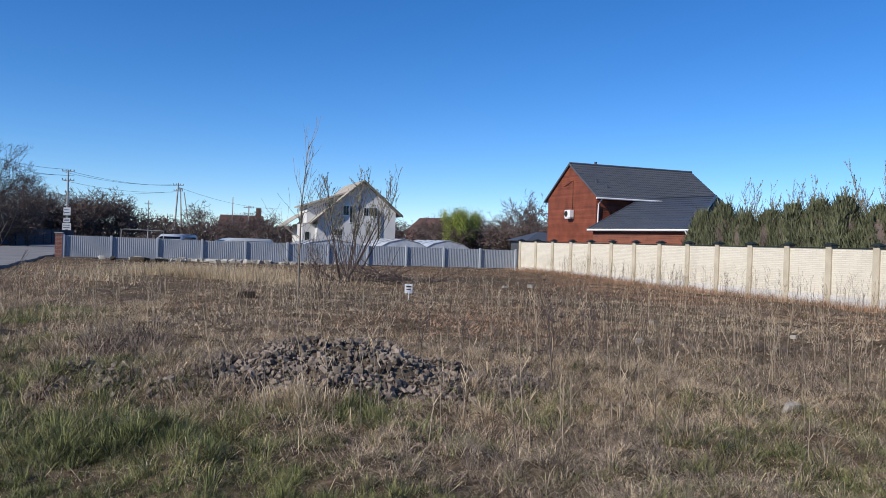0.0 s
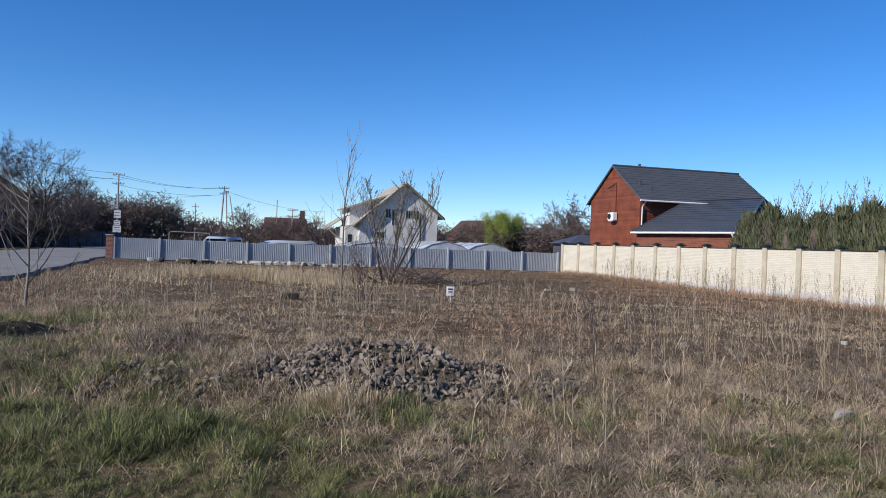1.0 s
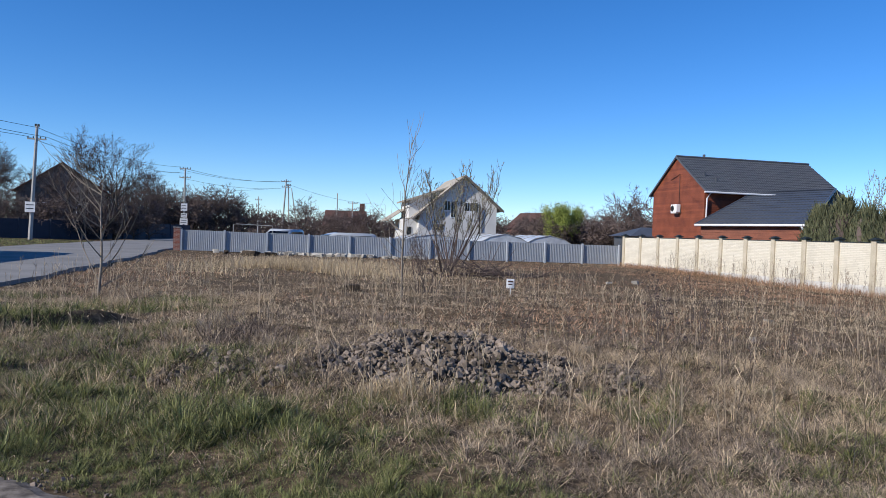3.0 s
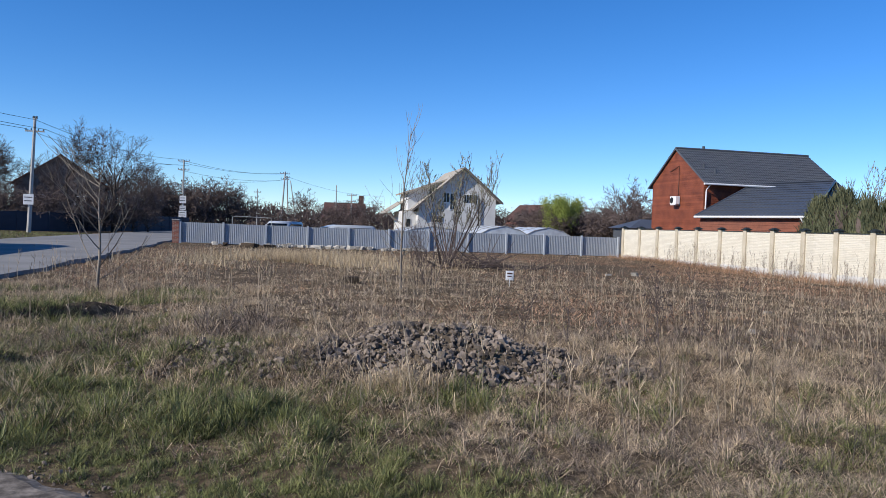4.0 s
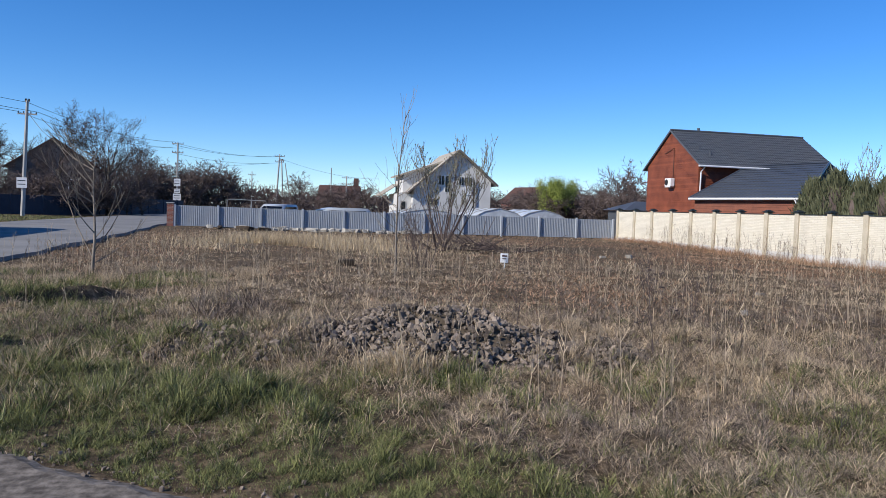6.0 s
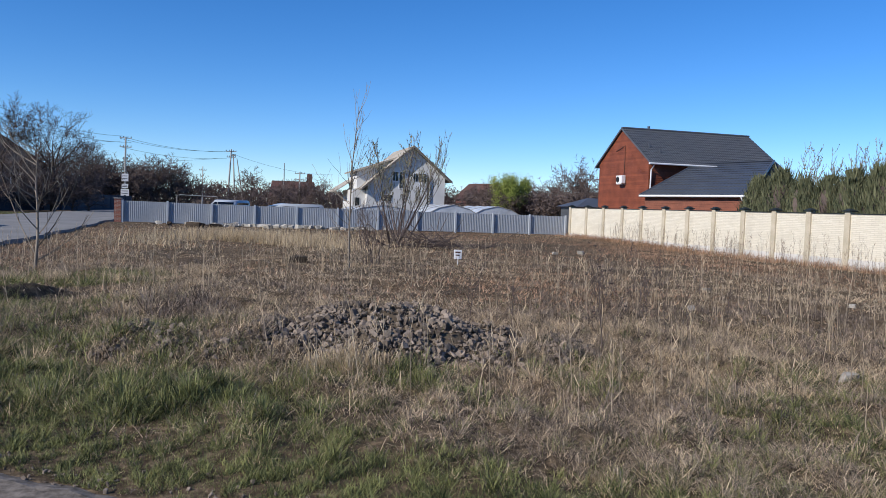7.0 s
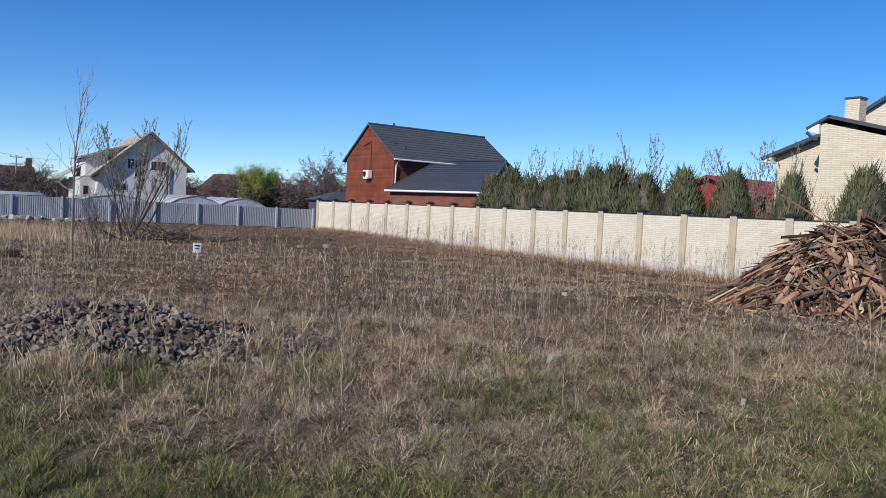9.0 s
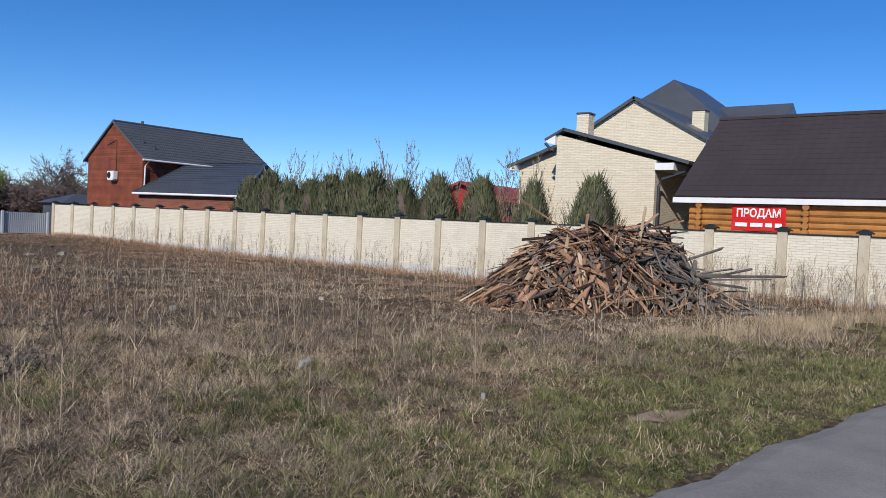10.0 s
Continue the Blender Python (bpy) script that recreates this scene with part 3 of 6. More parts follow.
# ---- white house with a dormer ----
wh = thing("white_house", "white rendered gabled house with weathered sheet roof and dormer", "house", at=(16.6, 66.0, 0))
wh.rotation_euler.z = radians(-2)
za, zl, zr = 6.72, 3.0, 3.85      # ridge, left and right eaves
part("wall", prism(bmesh.new(), [(-4.2, 0, -0.5), (2.95, 0, -0.5), (2.95, 0, 4.12), (0, 0, za - 0.1), (-3.75, 0, 3.5)], (0, 8.5, 0)), M_RENDER, wh)
for ex, ez in ((-4.45, zl), (3.5, zr)):
    part("roof_slope", slab(bmesh.new(), [(ex, -0.5, ez), (ex, 9.0, ez), (0, 9.0, za + 0.1), (0, -0.5, za + 0.1)], 0.12), M_SLATE, wh)
    part("verge", prism(bmesh.new(), [(ex, -0.51, ez - 0.18), (0, -0.51, za - 0.08), (0, -0.51, za + 0.12), (ex, -0.51, ez + 0.02)], (0, -0.04, 0)), M_GREYWOOD, wh)
part("dormer", prism(bmesh.new(), [(-4.55, 1.6, 3.0), (-4.55, 1.6, 4.5), (-1.6, 1.6, 5.75), (-1.6, 1.6, 3.0)], (0, 5, 0)), M_RENDER, wh)
part("dormer_roof", slab(bmesh.new(), [(-5.0, 1.2, 4.52), (-5.0, 7.0, 4.52), (-1.05, 7.0, 5.9), (-1.05, 1.2, 5.9)], 0.14), M_SLATE, wh)
part("annex", boxed((-5.0, 1.0, -0.5), (-3.76, 7.5, 2.9)), M_RENDER, wh)
part("annex_roof", slab(bmesh.new(), [(-6.2, 4.0, 2.75), (-6.2, 9.7, 2.75), (-4.5, 9.7, 3.9), (-4.5, 4.0, 3.9)], 0.08), M_SLATE, wh)
part("annex_window", boxed((-4.75, 0.94, 0.9), (-4.4, 0.995, 2.2)), M_GLASS, wh)
for x0, z0, x1, z1 in ((-1.68, 3.75, -1.22, 4.52), (-1.1, 3.15, -0.65, 4.52), (0.12, 3.75, 0.5, 4.45), (0.58, 3.75, 1.25, 4.45), (-2.6, 2.0, -1.75, 2.5)):
    wd = part("window", boxed((x0 - 0.07, -0.03, z0 - 0.07), (x1 + 0.07, 0.02, z1 + 0.07)), M_WHITE, wh, "white window frame")
    xm = (x0 + x1) / 2
    part("pane", boxed((x0, -0.045, z0), (xm - 0.02, -0.034, z1)), M_GLASS, wd)
    part("pane", boxed((xm + 0.02, -0.045, z0), (x1, -0.034, z1)), M_GLASS, wd)

part("balcony_door", boxed((0.52, -0.05, 2.95), (1.28, -0.032, 3.66)), M_WHITE, wh, "white lower door panel")
part("stovepipe", tube(bmesh.new(), [(1.42, -0.14, 1.6), (1.42, -0.14, 4.25)], 0.06, 8), M_BLACK, wh, "dark steel stovepipe on the gable")

# ---- pale brick house ----
yh = thing("brick_house", "large pale yellow brick house with graphite roofs", "house")
AX = 28.0
part("front_block", prism(bmesh.new(), [(AX, 11.74, -0.3), (AX, 15.98, -0.3), (AX, 15.98, 5.55), (AX, 11.74, 4.45)], (8, 0, 0)), M_YELLOW, yh)
part("roof_front", slab(bmesh.new(), [(AX - 0.16, 10.4, 4.40), (AX + 8, 10.4, 4.40), (AX + 8, 15.63, 5.80), (AX - 0.16, 15.63, 5.80)], 0.13), M_ROOF, yh)
part("roof_front", slab(bmesh.new(), [(AX - 0.16, 16.5, 5.38), (AX + 8, 16.5, 5.38), (AX + 8, 15.63, 5.80), (AX - 0.16, 15.63, 5.80)], 0.09), M_ROOF, yh)
part("soffit_box", prism(bmesh.new(), [(AX - 0.13, 16.0, 5.12), (AX - 0.13, 16.42, 5.24), (AX - 0.13, 16.42, 5.32), (AX - 0.13, 16.0, 5.5)], (3, 0, 0)), M_WHITE, yh, "white boxed eaves")
part("downpipe", tube(bmesh.new(), [(AX - 0.2, 16.42, 5.2), (AX - 0.1, 16.2, 4.95), (AX - 0.06, 16.05, 4.9)], 0.06, 8), M_GUTTER_DARK, yh)
part("soffit_box", boxed((AX - 0.13, 11.0, 4.08), (AX + 6, 11.72, 4.34)), M_WHITE, yh, "white boxed eaves")
part("downpipe", tube(bmesh.new(), [(AX + 0.3, 10.55, 4.3), (AX + 0.25, 10.7, 4.05), (AX + 0.1, 11.5, 3.75), (AX + 0.1, 11.62, 3.5), (AX + 0.1, 11.62, 0)], 0.06, 8), M_GUTTER_DARK, yh)
part("set_back_block", prism(bmesh.new(), [(29.6, 15.9, -0.3), (29.6, 18.72, -0.3), (29.6, 18.72, 4.55), (29.6, 15.9, 5.5)], (8, 0, 0)), M_YELLOW, yh)
part("roof_set_back", slab(bmesh.new(), [(29.2, 19.2, 4.46), (37, 19.2, 4.46), (37, 15.9, 5.62), (29.2, 15.9, 5.62)], 0.13), M_ROOF, yh)
part("soffit_box", prism(bmesh.new(), [(29.25, 18.74, 4.22), (29.25, 19.12, 4.26), (29.25, 19.12, 4.36), (29.25, 18.74, 4.5)], (3, 0, 0)), M_WHITE, yh, "white boxed eaves")
part("upper_gable", prism(bmesh.new(), [(32, 9.0, 3), (32, 18.0, 3), (32, 18.0, 5.5), (32, 14.55, 7.48), (32, 9.0, 4.4)], (9, 0, 0)), M_YELLOW, yh)
part("roof_upper", slab(bmesh.new(), [(31.8, 8.6, 4.27), (41, 8.6, 4.27), (41, 14.55, 7.63), (31.8, 14.55, 7.63)], 0.13), M_ROOF, yh)
part("roof_upper", slab(bmesh.new(), [(31.8, 18.3, 5.47), (41, 18.3, 5.47), (41, 14.55, 7.63), (31.8, 14.55, 7.63)], 0.13), M_ROOF, yh)
for (y, z, x) in ((15.53, 5.14, 29.2), (12.5, 5.82, 34.0)):
    c_ = part("chimney", boxed((x, y - 0.27, z), (x + 0.5, y + 0.27, z + 1.38)), M_YELLOW, yh)
    part("chimney_cap", boxed((x - 0.04, y - 0.31, z + 1.382), (x + 0.54, y + 0.31, z + 1.46), 0.02), M_ROOF, c_)
bm = bmesh.new()
b4 = [bm.verts.new(p) for p in ((36.5, 11.2, 6.2), (46, 11.2, 6.2), (46, 20.6, 6.2), (36.5, 20.6, 6.2))]
tp = [bm.verts.new(p) for p in ((40, 16.17, 9.92), (43.4, 15.9, 9.92))]
bm.faces.new(b4[::-1])
bm.faces.new((b4[0], b4[1], tp[1], tp[0])); bm.faces.new((b4[1], b4[2], tp[1])); bm.faces.new((b4[2], b4[3], tp[0], tp[1])); bm.faces.new((b4[3], b4[0], tp[0]))
part("roof_hip", bm, M_ROOF, yh)
part("rear_block", boxed((37, 8, 0), (45, 19, 6.2)), M_YELLOW, yh)
part("rear_roof", prism(bmesh.new(), [(37.5, 14.9, 6.2), (41.0, 14.9, 8.5), (45, 14.9, 6.2)], (0, -4.45, 0)), M_ROOF, yh)

# ---- log building with the banner ----
lh = thing("log_building", "honey-coloured log building with dark brown roof and white eaves board", "house")
LX, LY = 25.25, 9.3
part("core", boxed((LX + 0.02, -6, -0.3), (LX + 6.4, LY - 0.1, 2.75)), M_LOG, lh)
part("gable", prism(bmesh.new(), [(LX, LY - 0.1, 2.75), (LX + 6.4, LY - 0.1, 2.75), (LX + 3.3, LY - 0.1, 5.6)], (0, -0.2, 0)), M_LOG, lh)
z = 0.1
while z < 2.7:
    part("log", tube(bmesh.new(), [(LX + 0.03, LY, z), (LX + 0.03, -6, z)], 0.105, 10), M_LOG, lh)
    z += 0.185
z = 0.0
while z < 2.7:
    for yc in (LY - 0.35, 5.75):
        part("log_end", tube(bmesh.new(), [(LX - 0.22, yc, z + 0.1), (LX + 0.2, yc, z + 0.1)], 0.1, 10), M_LOG, lh)
    z += 0.185
tile_roof("roof_slope", (25.05, -6.5, 2.98), (25.05, 9.78, 2.98), (29.0, 9.78, 5.98), (29.0, -6.5, 5.98), M_ROOF_BROWN, lh, wave=0.33, step=0.3, amp=0.005, lap=0.007)
part("roof_slope", slab(bmesh.new(), [(32.9, 9.78, 2.98), (32.9, -6.5, 2.98), (29.0, -6.5, 5.98), (29.0, 9.78, 5.98)], 0.12), M_ROOF_BROWN, lh)
part("ridge_cap", tube(bmesh.new(), [(29.0, 9.8, 6.0), (29.0, -6.5, 6.0)], 0.08, 8), M_ROOF_BROWN, lh)
part("eaves_board", boxed((25.0, -6.5, 2.76), (25.045, 9.8, 2.93)), M_WHITE, lh, "white painted eaves board")
part("soffit", boxed((25.05, -6.5, 2.77), (25.25, 9.75, 2.8)), M_WHITE, lh)

# ---- rubble heap ----
def heap_h(x, y):
    a = ((x - 1.95) / 1.5) ** 2 + ((y - 8.05) / 1.0) ** 2
    b = ((x - 0.2) / 1.7) ** 2 + ((y - 8.35) / 0.85) ** 2
    c = ((x - 1.5) / 0.9) ** 2 + ((y - 8.35) / 0.6) ** 2
    d = ((x - 3.0) / 1.1) ** 2 + ((y - 7.5) / 0.6) ** 2
    top = np.maximum(0.36 * np.clip(1 - a, 0, 1) ** 0.8, 0.26 * np.clip(1 - b, 0, 1) ** 0.8)
    top = np.maximum(top, 0.16 * np.clip(1 - d, 0, 1) ** 0.8) + 0.10 * np.clip(1 - c, 0, 1)
    return top * (1 + 0.22 * noise_mask(x, y, 0.13, 51) + 0.12 * noise_mask(x, y, 0.3, 52))


hp = thing("rubble_heap", "heap of grey broken stone and clods overgrown with dry grass", "rubble heap")
hx, hy = np.arange(-1.8, 4.2, 0.1), np.arange(6.4, 9.4, 0.1)
ob = grid_mesh("earth", hx, hy, M_SOIL, zf=lambda x, y: height(x, y) - 0.04 + heap_h(x, y))
ob.parent = hp
rng = random.Random(4)


def rock_mesh(name, seed, material):
    """A broken, blocky lump with flat faces."""
    bm = bmesh.new()
    r = random.Random(seed)
    sx, sy, sz = r.uniform(0.75, 1.1), r.uniform(0.5, 0.8), r.uniform(0.35, 0.62)
    for a in (-1, 1):
        for b in (-1, 1):
            for c in (-1, 1):
                bm.verts.new((a * sx * r.uniform(0.45, 1.0), b * sy * r.uniform(0.5, 1.05), c * sz * r.uniform(0.55, 1.05)))
    for _ in range(3):
        bm.verts.new((r.uniform(-1, 1) * sx, r.uniform(-1, 1) * sy, r.choice((-1, 1)) * sz))
    res = bmesh.ops.convex_hull(bm, input=bm.verts)
    bmesh.ops.delete(bm, geom=[g for g in res["geom_interior"] if isinstance(g, bmesh.types.BMVert)], context="VERTS")
    bmesh.ops.triangulate(bm, faces=bm.faces)
    me = bpy.data.meshes.new(name); bm.to_mesh(me); bm.free(); me.materials.append(material)
    return me


ROCKS = [rock_mesh("stone", s, M_STONE) for s in range(9)]
count = 0
while count < 290:
    x, y = rng.uniform(0.5, 3.9), rng.uniform(6.95, 8.7)
    h = float(heap_h(x, y))
    if h < 0.05 and rng.random() < 0.85:
        continue
    s = rng.choice((0.026, 0.032, 0.038, 0.044, 0.05, 0.062)) * rng.uniform(0.8, 1.2) * (0.7 if h < 0.12 else 1)
    o = new("stone", rng.choice(ROCKS)); o.parent = hp
    o.matrix_basis = pose(x, y, float(height(x, y)) + h - 0.02 + rng.uniform(0, 0.03), rng.gauss(0, 35), rng.gauss(0, 35), rng.uniform(0, 360)) @ Matrix.Scale(s, 4)
    count += 1
# the small rubble between them
base_v = [np.array([v_.co for v_ in me.vertices]) for me in ROCKS]
base_f = [np.array([list(p_.vertices) for p_ in me.polygons]) for me in ROCKS]
V, F, off = [], [], 0
for i in range(6500):
    x, y = rng.uniform(-1.4, 4.1), rng.uniform(6.6, 8.8)
    h = float(heap_h(x, y))
    if h < 0.02 or (x < 0.5 and rng.random() < 0.5):
        continue
    k = rng.randrange(9)
    rot = np.array(Euler([rng.uniform(0, 6.3) for _ in range(3)]).to_matrix())
    V.append(base_v[k] @ rot.T * min(0.05, 0.012 + rng.expovariate(1 / 0.014)) + np.array((x, y, float(height(x, y)) + h - 0.03 + rng.uniform(0, 0.035))))
    F.append(base_f[k] + off); off += len(base_v[k])
tagged(from_arrays("gravel", np.concatenate(V), np.concatenate(F), M_STONE, hp), "small broken stone", kind="stuff")

# ---- wood pile ----
wp = thing("scrap_wood_pile", "tall heap of broken scrap boards and slats in the field", "wood pile")


def pile_h(x, y):
    a = ((x - 15.6) * 0.80 + (y - 7.9) * -0.60); b = ((x - 15.6) * 0.60 + (y - 7.9) * 0.80)
    prof = float(np.interp(a, [-2.5, -1.9, -1.2, -0.7, 0.2, 1.3, 1.75, 2.1, 2.6, 4.0], [0, 0.48, 1.15, 1.48, 1.63, 1.63, 1.52, 0.95, 0.45, 0.0]))
    return prof * max(0.0, 1 - (abs(b) / 1.9) ** 2.4)


# dark inner mound: deep shade between the boards, put in as colour
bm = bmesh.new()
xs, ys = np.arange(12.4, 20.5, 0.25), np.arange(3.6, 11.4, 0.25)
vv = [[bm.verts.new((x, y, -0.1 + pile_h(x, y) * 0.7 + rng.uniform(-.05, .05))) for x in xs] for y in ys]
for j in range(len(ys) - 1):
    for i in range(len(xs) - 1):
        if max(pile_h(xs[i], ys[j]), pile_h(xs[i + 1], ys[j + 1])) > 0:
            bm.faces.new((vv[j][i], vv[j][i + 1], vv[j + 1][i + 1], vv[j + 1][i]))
part("core", bm, M_DARKSOIL_SHADE, wp)
PLANKS = {}
for mname, mt in (("old", M_OLDWOOD), ("grey", M_GREYWOOD), ("pale", M_PALEWOOD)):
    for k in range(6):
        bm = boxed((-0.5, -0.5, -0.5), (0.5, 0.5, 0.5))
        for v_ in bm.verts:
            v_.co.y *= rng.uniform(0.75, 1.1); v_.co.z *= rng.uniform(0.7, 1.1); v_.co.x += rng.uniform(-0.06, 0.06)
        me = bpy.data.meshes.new("board"); bm.to_mesh(me); bm.free(); me.materials.append(mt)
        PLANKS.setdefault(mname, []).append(me)


LAID = []


def plank(x, y, z, dirv, L, w, t, kind, roll):
    q = Vector(dirv).normalized().to_track_quat("X", "Z").to_matrix().to_4x4()
    m = Matrix.Translation((x, y, z)) @ q @ pose(0, 0, 0, roll) @ Matrix.Diagonal((L, w, t, 1))
    LAID.append(((x - 15.6) * 0.60 + (y - 7.9) * 0.80 - 0.5 * z, rng.choice(PLANKS[kind]), kind, m))


for i in range(1700):
    a, b = rng.uniform(-2.55, 3.9), rng.uniform(-1.85, 1.3)
    x, y = 15.6 + a * 0.80 + b * 0.60, 7.9 - a * 0.60 + b * 0.80
    h = pile_h(x, y)
    if h <= 0.02:
        continue
    e = 0.15
    gx_, gy_ = (pile_h(x + e, y) - pile_h(x - e, y)) / (2 * e), (pile_h(x, y + e) - pile_h(x, y - e)) / (2 * e)
    n_ = Vector((-gx_, -gy_, 1)).normalized()
    out = Vector((-gx_, -gy_, 0))
    ang = rng.gauss(0, 0.45 if rng.random() < 0.75 else 1.1)
    d = Matrix.Rotation(ang, 3, "Z") @ (out.normalized() if out.length > 0.05 else Vector((rng.uniform(-1, 1), rng.uniform(-1, 1), 0)))
    d = (d - n_ * d.dot(n_)).normalized() + Vector((0, 0, rng.uniform(-0.15, 0.3)))
    L = rng.uniform(0.45, 1.5)
    kind = "grey" if (a > 0.8 and rng.random() < 0.7) else rng.choices(("old", "grey", "pale"), (0.80, 0.15, 0.05))[0]
    z = max(0.06, h + rng.uniform(-0.2, 0.09))
    plank(x, y, z, d, L, rng.choice((0.022, 0.03, 0.04, 0.05, 0.07, 0.11)) * rng.uniform(0.7, 1.2), rng.uniform(0.012, 0.04), kind, rng.uniform(-50, 50))

for i in range(14):      # long slats that stick out
    a, b, z = rng.choice(((2.2, -0.6, 0.75), (2.6, -0.3, 0.4), (1.2, 0.0, 1.6), (-0.2, -0.4, 1.5)))
    a += rng.uniform(-0.5, 0.5); b += rng.uniform(-0.4, 0.4)
    x, y = 15.6 + a * 0.80 + b * 0.60, 7.9 - a * 0.60 + b * 0.80
    d = Vector((0.8, -0.6, rng.uniform(0.0, 0.25))) if a > 1.6 else Vector((rng.uniform(-0.4, 1), rng.uniform(-1, 0.6), rng.uniform(0.1, 0.4)))
    plank(x, y, z + rng.uniform(-0.1, 0.12), d, rng.uniform(1.6, 2.6), rng.uniform(0.04, 0.08), 0.03, "grey" if a > 1.6 else "old", rng.uniform(-40, 40))


def stick(p, q, w, t, kind):
    p, q = Vector(p), Vector(q)
    c = (p + q) / 2
    plank(c.x, c.y, c.z, q - p, (q - p).length, w, t, kind, 15)


stick((15.75, 6.78, 1.1), (15.88, 6.69, 2.17), 0.07, 0.03, "pale")
stick((14.5, 7.72, 1.5), (14.15, 7.75, 0.03), 0.07, 0.03, "pale")
stick((14.6, 7.5, 1.0), (15.0, 7.1, 0.25), 0.06, 0.03, "pale")
stick((15.4, 6.95, 1.45), (15.75, 6.75, 1.15), 0.09, 0.03, "pale")
stick((16.2, 6.5, 0.9), (17.4, 5.55, 1.41), 0.06, 0.04, "grey")
stick((16.2, 6.6, 0.75), (18.74, 4.54, 0.85), 0.06, 0.045, "grey")
stick((16.3, 6.4, 0.68), (18.4, 4.8, 0.78), 0.05, 0.03, "grey")
stick((16.13, 6.5, 0.99), (17.1, 5.78, 0.93), 0.05, 0.03, "grey")
stick((16.5, 6.2, 0.72), (17.92, 5.16, 0.57), 0.10, 0.04, "grey")
stick((13.9, 8.3, 0.5), (13.3, 8.6, 0.55), 0.05, 0.03, "grey")

# the boards on the side of the lane one by one, those behind joined
LAID.sort(key=lambda r: r[0])
for _, me, kind, m in LAID[:300]:
    o = new("board", me); o.parent = wp
    o.matrix_basis = m
for kd, mt in (("old", M_OLDWOOD), ("grey", M_GREYWOOD), ("pale", M_PALEWOOD)):
    V, F, off = [], [], 0
    for _, me, kind, m in LAID[300:]:
        if kind == kd:
            co = np.array([v_.co for v_ in me.vertices]) @ np.array(m.to_3x3()).T + np.array(m.translation)
            V.append(co)
            F.append(np.array([list(p_.vertices) for p_ in me.polygons]) + off); off += len(co)
    tagged(from_arrays("wood_scrap", np.concatenate(V), np.concatenate(F), mt, wp), "broken boards deeper in the heap", kind="stuff")

# ---- banner ----
bn = thing("banner", "red vinyl sale banner with white capital letters on the log wall", "banner")
BY0, BY1, BZ0, BZ1, BX = 7.92, 6.31, 1.94, 2.69, LX - 0.10
verts, faces = [], []
for i in range(25):
    for j in range(9):
        u, w_ = i / 24, j / 8
        verts.append((BX + 0.012 * math.sin(9 * u + 3 * w_), BY0 + (BY1 - BY0) * u, BZ0 + (BZ1 - BZ0) * w_ + 0.012 * math.sin(6.28 * u * 2) * (1 if j in (0, 8) else 0)))
for i in range(24):
    for j in range(8):
        k = i * 9 + j
        faces.append((k, k + 9, k + 10, k + 1))
cl = from_arrays("cloth", verts, faces, M_RED, bn)
cu = bpy.data.curves.new("lettering", "FONT")
cu.body, cu.size, cu.extrude, cu.align_x, cu.align_y = "ПРОДАМ", 0.34, 0.002, "CENTER", "CENTER"
cu.offset = 0.009
tmp = bpy.data.objects.new("tmp", cu)
scene.collection.objects.link(tmp)
bpy.context.view_layer.update()
me = bpy.data.meshes.new_from_object(tmp.evaluated_get(bpy.context.evaluated_depsgraph_get()))
bpy.data.objects.remove(tmp)
xs_ = [v_.co.x for v_ in me.vertices]
k = 1.30 / (max(xs_) - min(xs_))
me.transform(Matrix.Diagonal((k, 1.0, 1, 1)))
me.materials.clear(); me.materials.append(M_LETTER)
lt = new("lettering", me); lt.parent = bn
lt.matrix_basis = Matrix.Translation((BX - 0.022, (BY0 + BY1) / 2, 2.47)) @ Matrix(((0, 0, -1, 0), (-1, 0, 0, 0), (0, 1, 0, 0), (0, 0, 0, 1)))
for a, w_ in ((0.06, 0.37), (0.52, 0.37), (0.97, 0.20), (1.25, 0.20)):
    part("print_bar", boxed((BX - 0.026, BY0 - 0.06 - a - w_, 2.06), (BX - 0.022, BY0 - 0.06 - a, 2.18)), M_LETTER, bn)


# ---- junipers ----
def juniper_arrays(seed, n=8500):
    r = np.random.RandomState(seed)
    t = r.beta(1.2, 1.5, n)                       # height share
    ang = r.uniform(0, 2 * np.pi, n)
    lob = 1 + 0.22 * np.sin(3 * ang + seed) + 0.16 * np.sin(7 * ang + 9 * t + seed)
    rad = (0.30 + 0.75 * np.sqrt(np.clip(1 - ((t - 0.28) / 0.74) ** 2, 0, 1))) * np.clip(1.15 - t, 0.05, 1) ** 0.55 * lob * r.uniform(0.72, 1.05, n)
    p = np.stack([rad * np.cos(ang), rad * np.sin(ang), t * 0.9], -1)
    d = np.stack([0.35 * np.cos(ang) + r.normal(0, 0.18, n), 0.35 * np.sin(ang) + r.normal(0, 0.18, n), np.full(n, 1.0)], -1)
    d /= np.linalg.norm(d, axis=1, keepdims=True)
    L = r.uniform(0.035, 0.10, n) * (1 + 0.9 * (r.rand(n) < 0.12))
    p = p * np.array((0.26, 0.26, 1.0))
    side = np.stack([-np.sin(ang + r.normal(0, 0.8, n)), np.cos(ang), r.normal(0, 0.1, n)], -1)
    w = r.uniform(0.0035, 0.0075, n)[:, None]
    tip = p + d * L[:, None]
    mid = p + d * (L * 0.45)[:, None]
    V = np.stack([p, mid + side * w, tip, mid - side * w], 1).reshape(-1, 3)
    i = np.arange(n)[:, None] * 4
    return V, np.concatenate([i + np.array([[0, 1, 2]]), i + np.array([[0, 2, 3]])])


